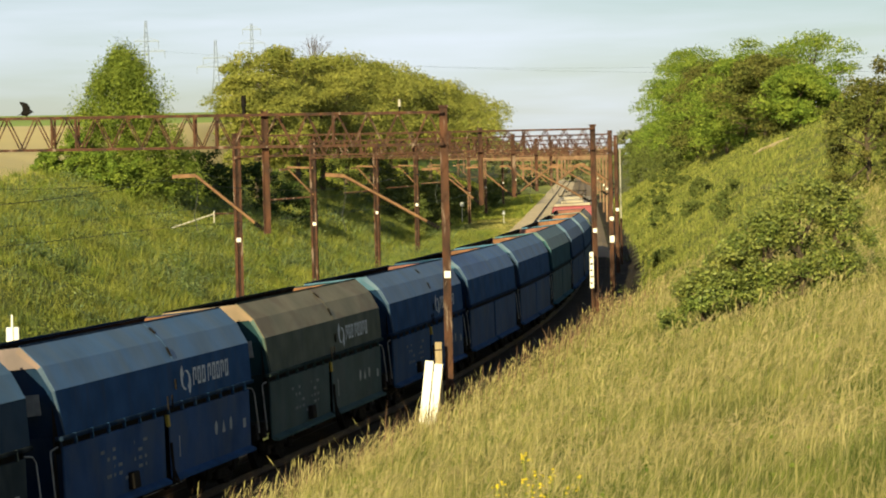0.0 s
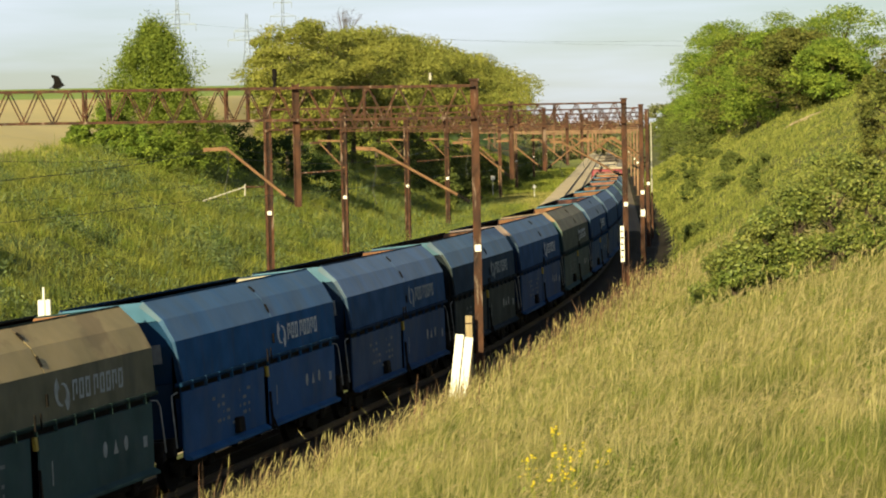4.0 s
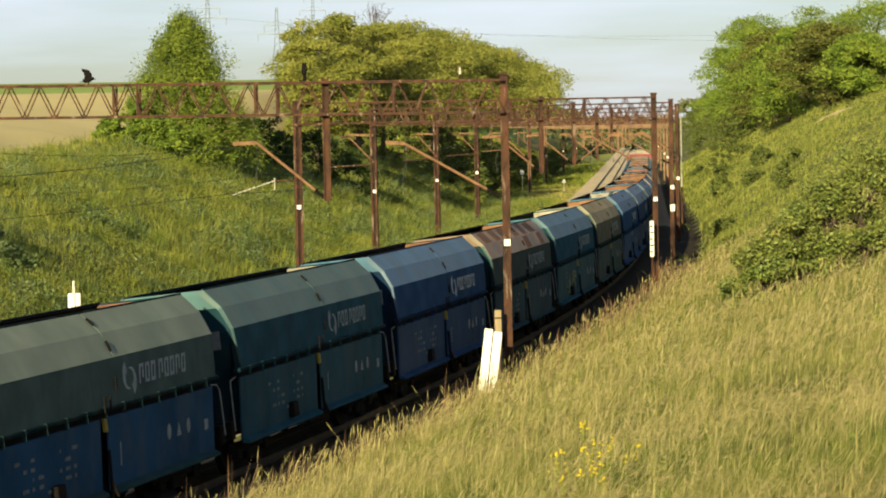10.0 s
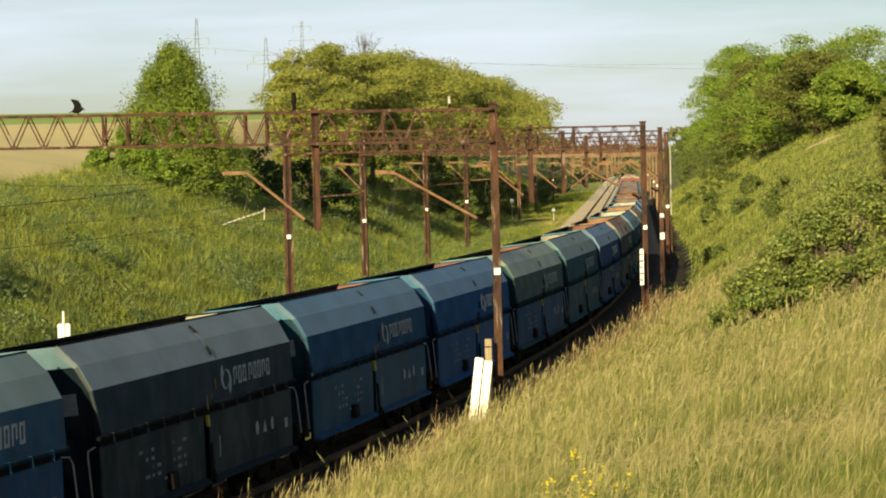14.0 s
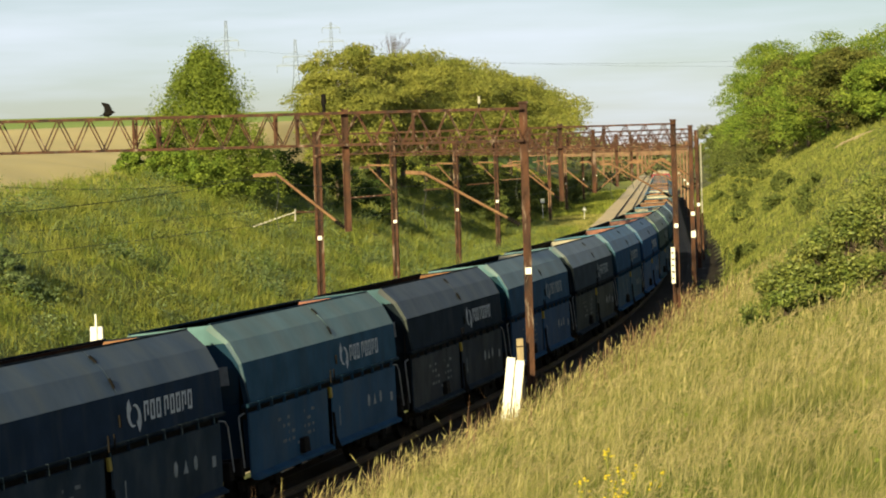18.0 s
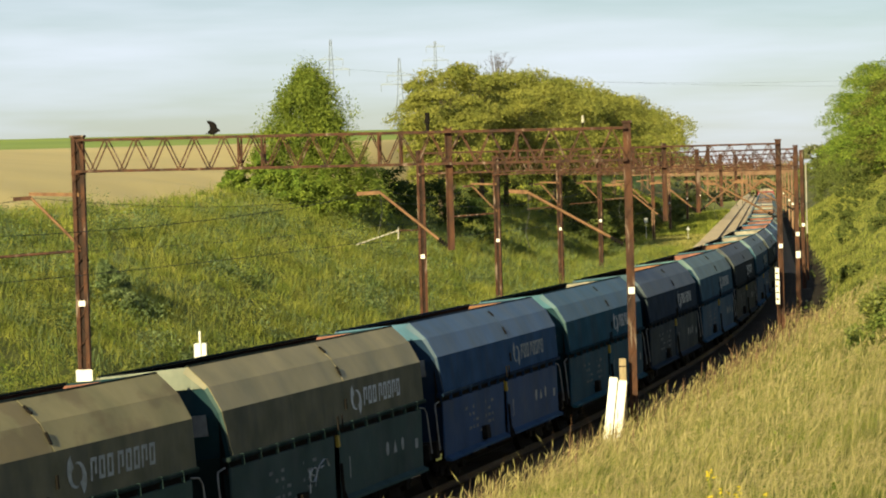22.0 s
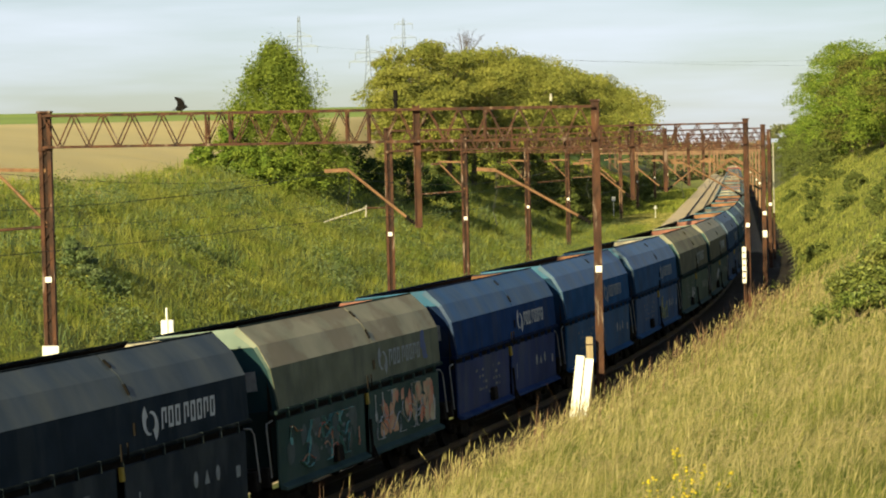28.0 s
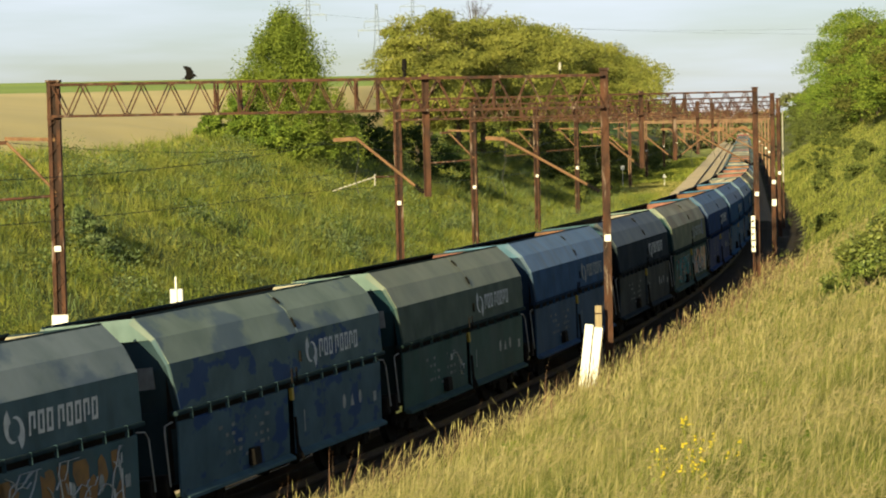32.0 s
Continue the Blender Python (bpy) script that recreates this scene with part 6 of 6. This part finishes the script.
    # leafy shrub on the near bank
    for i, (bx, by, bh, bw) in enumerate(((13.5, 66.6, 2.1, 2.5), (14.9, 68.2, 2.7, 2.8), (15.9, 68.6, 3.3, 3.1), (17.1, 69.0, 3.9, 3.3), (18.4, 69.6, 3.5, 3.0))):
        tree("leafy_shrub", bx, by, bh, bw, M_LEAF_D, 180 + i, "leafy green shrub standing in tall grass", 0.065, 64, 150, True, 0.0, lambda q: 0.5 * (1 - q ** 2.5 * 0.75), "shrub")
    tree("bank_bush", -12.8, 91.7, 1.9, 1.9, M_WEED, 190, "round green bush on the inner bank", 0.07, 30, 170, False, 0.0, lambda q: 0.5 * (1 - q * q * 0.7), "bush")


def flowers():
    rr = np.random.default_rng(11)
    for i, (fx, fy, n) in enumerate(((3.85, 31.2, 5), (3.7, 28.6, 4), (3.25, 25.6, 7), (3.0, 25.2, 4), (3.4, 26.6, 6), (3.1, 27.6, 4))):
        e = new("yellow_wildflower")
        e.location = (fx, fy, gz(fx, fy))
        bm, bs = bmesh.new(), bmesh.new()
        for _ in range(n):
            px, py, pz = rr.normal(0, 0.2), rr.normal(0, 0.3), rr.uniform(0.4, 0.85)
            bar(bs, (px * 0.5, py * 0.5, 0), (px, py, pz), 0.006, 4)
            for j in range(4):
                q = Matrix.Translation((px + rr.normal(0, 0.025), py + rr.normal(0, 0.025), pz + rr.normal(0, 0.03)))
                bmesh.ops.create_icosphere(bm, subdivisions=1, radius=0.02, matrix=q @ Matrix.Diagonal((1, 1, 0.6, 1)))
        tagged(part("blossom", bm, M_FLOWER, e), kind="stuff")
        tagged(part("stalk_tuft", bs, M_GRASS_G, e), kind="stuff")
        tagged(e, "clump of yellow flowering weeds in tall grass", "wildflower")


def sand_scar():
    """Bare sandy patch where the far bank has slipped."""
    rr = np.random.default_rng(2)
    vs, fs = [], []
    ring = 22
    for j in range(5):
        for i in range(ring):
            an = i * 6.2832 / ring
            r = (j / 4) * (1 + 0.3 * math.sin(an * 3 + 1) + 0.12 * rr.normal())
            x_, y_ = 50.2 + math.cos(an) * r * 2.1, 209.0 + math.sin(an) * r * 5.5
            vs.append((x_, y_, gz(x_, y_) + 0.26 - 0.16 * (j == 4)))
    for j in range(4):
        for i in range(ring):
            fs.append((j * ring + i, j * ring + (i + 1) % ring, (j + 1) * ring + (i + 1) % ring, (j + 1) * ring + i))
    tagged(mesh_obj("sand_scar", vs, fs, mat("bare_sand", (0.55, 0.42, 0.24), (0.42, 0.33, 0.18), 0.8, 0.95, bump=0.6)), "bare sandy slip on the grassy bank", "sand", kind="structure")


sand_scar()
woods()
flowers()
meadow()


# ---- lineside things ----
def white_board():
    e = new("white_board")
    e.location = (5.14, 65.0, 0.0)
    e.rotation_euler = (radians(-6), radians(7), radians(-8))
    for sx in (-1, 1):
        bm = bmesh.new()
        box(bm, (sx * 0.135 - 0.12, -0.02, -0.1), (sx * 0.135 + 0.12, 0.02, 1.78 - 0.03 * sx), 0.008)
        part("board", bm, M_WHITE, e)
    bm = bmesh.new()
    for z in (0.5, 1.35):
        box(bm, (-0.25, 0.02, z - 0.05), (0.25, 0.06, z + 0.05))
    part("batten", bm, M_WOOD, e)
    tagged(e, "white painted double board leaning by the gantry post", "board")


def timber_post(x, y, h, w, label):
    e = new("timber_post")
    e.location = (x, y, gz(x, y))
    bm = bmesh.new()
    box(bm, (-w / 2, -0.07, -0.3), (w / 2, 0.07, h), 0.012)
    part("shaft", bm, M_WOOD, e)
    bm = bmesh.new()
    for z in (0.4, h - 0.25):
        box(bm, (-w / 2 - 0.01, -0.08, z), (w / 2 + 0.01, 0.08, z + 0.04))
    part("strap", bm, M_RUST, e)
    tagged(e, label, "post")


def marker(x, y, zt, head, label, zb=None, hw=0.3, hh=0.3):
    z0 = gz(x, y) if zb is None else zb
    e = new("track_marker")
    e.location = (x, y, z0)
    part("pole", bar(bmesh.new(), (0, 0, -0.2), (0, 0, zt - z0), 0.035, 8), M_WHITE, e)
    bm = bmesh.new()
    if head == "tri":
        f = bm.faces.new([bm.verts.new(p) for p in ((-hw / 2, -0.05, zt - z0 - hh), (hw / 2, -0.05, zt - z0 - hh), (0, -0.05, zt - z0 + 0.05))])
        r = bmesh.ops.extrude_face_region(bm, geom=[f])
        bmesh.ops.translate(bm, vec=(0, 0.03, 0), verts=[v for v in r["geom"] if isinstance(v, bmesh.types.BMVert)])
    else:
        box(bm, (-hw / 2, -0.06, zt - z0 - hh), (hw / 2, -0.035, zt - z0), 0.008)
    part("plate", bm, M_WHITE, e)
    tagged(e, label, "marker")


def pale_stones():
    """Loose pale stones at the ballast edge beside the board."""
    rr = random.Random(9)
    for _ in range(14):
        x, y = 3.7 + rr.gauss(0, 0.25), 62.7 + rr.gauss(0, 1.2)
        bm = bmesh.new()
        bmesh.ops.create_icosphere(bm, subdivisions=1, radius=rr.uniform(0.05, 0.11))
        for v in bm.verts:
            v.co = Vector((v.co.x * rr.uniform(0.8, 1.3), v.co.y * rr.uniform(0.8, 1.3), v.co.z * rr.uniform(0.6, 0.9)))
        e = part("pale_stone", bm, M_STONE, None)
        e.location = (x, y, gz(x, y) + 0.05)
        tagged(e, "loose pale stone at the ballast edge", "stone", "stones beside the board")


M_STONE = mat("pale_stone", (0.55, 0.52, 0.46), (0.38, 0.36, 0.32), 6, 0.9, bump=0.4)
pale_stones()
white_board()
timber_post(5.66, 66.9, 2.45, 0.20, "weathered timber post beside the gantry foot")


def scale_board():
    e = new("striped_board")
    e.location = (16.35, 106.4, gz(16.35, 106.4))
    bm = bmesh.new()
    box(bm, (-0.09, -0.03, 1.75), (0.09, 0.03, 3.45), 0.01)
    part("panel", bm, M_WHITE, e)
    for i in range(5):
        bm = bmesh.new()
        box(bm, (-0.07, -0.037, 1.95 + i * 0.3), (0.03 + 0.03 * (i % 2), -0.0305, 2.03 + i * 0.3))
        part("tick_bar", bm, M_BLACK, e)
    part("stake", bar(bmesh.new(), (0, 0.05, -0.3), (0, 0.05, 3.3), 0.03, 8), M_RUST, e)
    tagged(e, "narrow white board with dark ticks by the gantry", "board")


scale_board()


def white_pole():
    e = new("white_pole")
    p = on_line(118.0, -3.35)
    e.location = (p.x, p.y, gz(p.x, p.y))
    part("shaft", bar(bmesh.new(), (0, 0, 3.4), (0, 0, 8.4 - gz(p.x, p.y)), 0.052, 10, 0.042), M_CREAMIRON, e)
    part("foot", bar(bmesh.new(), (0, 0, -0.3), (0, 0, 3.4), 0.075, 10), M_RUST, e)
    tagged(e, "slender white painted pole behind the gantries", "pole")


white_pole()


def box_sign(x, y, zt, label):
    z0 = gz(x, y)
    e = new("cabinet_marker")
    e.location = (x, y, z0)
    bm = bmesh.new()
    box(bm, (-0.19, -0.1, zt - z0 - 0.95), (0.19, 0.1, zt - z0 - 0.38), 0.02)
    part("cabinet", bm, M_WHITE, e)
    part("rod", bar(bmesh.new(), (0, -0.13, -0.2), (0, -0.13, zt - z0), 0.035, 8), M_WHITE, e)
    bm = bmesh.new()
    box(bm, (-0.12, -0.06, -0.2), (0.12, 0.06, zt - z0 - 0.95), 0.01)
    part("stand", bm, M_RUST, e)
    tagged(e, label, "marker")


box_sign(-7.0, 69.6, 3.21, "white lineside cabinet with a white rod")
marker(31.6, 275.0, 1.78, "tri", "white post with a pointed head in the meadow", hw=0.55, hh=0.42)
marker(28.0, 290.0, 2.7, "box", "white square plate on a post by the bushes", hw=0.5, hh=0.52)
marker(24.5, 300.0, 3.6, "box", "small white plate on a thin post", hw=0.6, hh=0.6)


def pylon(x, y, h, z0, label, arms=((0.73, 6.0), (0.82, 4.0))):
    e = new("power_pylon")
    e.location = (x, y, z0)
    for sx in (-1, 1):
        for sy in (-1, 1):
            bm = bmesh.new()
            strut(bm, (sx * 3.2, sy * 3.2, 0), (sx * 0.8, sy * 0.8, h * 0.62), 0.19, 0.19)
            strut(bm, (sx * 0.8, sy * 0.8, h * 0.62), (sx * 0.25, sy * 0.25, h), 0.16, 0.16)
            part("leg", bm, M_STEEL, e)
    bm = bmesh.new()
    for i in range(12):
        z_a, z_b = h * i / 12, h * (i + 1) / 12
        w = lambda z: 3.2 - 2.4 * min(1, z / (h * 0.62)) if z < h * 0.62 else 0.8 - 0.55 * (z - h * 0.62) / (h * 0.38)
        for sy in (-1, 1):
            strut(bm, (-w(z_a), sy * w(z_a), z_a), (w(z_b), sy * w(z_b), z_b), 0.06, 0.06)
            strut(bm, (w(z_a), sy * w(z_a), z_a), (-w(z_b), sy * w(z_b), z_b), 0.06, 0.06)
    tagged(part("lattice", bm, M_STEEL, e), kind="stuff")
    for z, l in ((h * q, l) for q, l in arms):
        bm = bmesh.new()
        strut(bm, (-l, 0, z), (l, 0, z), 0.28, 0.28)
        strut(bm, (-l, 0, z), (0, 0, z + 1.6), 0.11, 0.11)
        strut(bm, (l, 0, z), (0, 0, z + 1.6), 0.11, 0.11)
        part("crossarm", bm, M_STEEL, e)
        for sx in (-1, 1):
            part("insulator", bar(bmesh.new(), (sx * l, 0, z), (sx * l, 0, z - 2.2), 0.1, 6), M_STEEL, e)
    return tagged(e, label, "pylon", "pylons beyond the field")


# pylon steel, its grey paled and blued to paint in haze
M_STEEL = mat("hazed_galvanised_steel", (0.22, 0.26, 0.31), (0.18, 0.21, 0.26), 0.5, 0.6, 0.3, bump=0)
pylon(-30.1, 760.0, 37.0, 20.5, "grey lattice power pylon on the skyline")
pylon(-7.1, 730.0, 31.0, 18.0, "grey lattice power pylon behind the grove")
pylon(5.5, 900.0, 45.0, 20.0, "distant grey lattice power pylon", ((0.95, 3.5), (0.83, 5.0)))
for z_w, x_a, x_b, y_w in ((48.0, -30, 300, 760), (44.0, -6, 420, 730)):
    wire([(x_a + (x_b - x_a) * q / 12, y_w, z_w - 9 * 4 * (q / 12) * (1 - q / 12)) for q in range(13)], 0.03, "sagging power line between distant pylons")

motions()
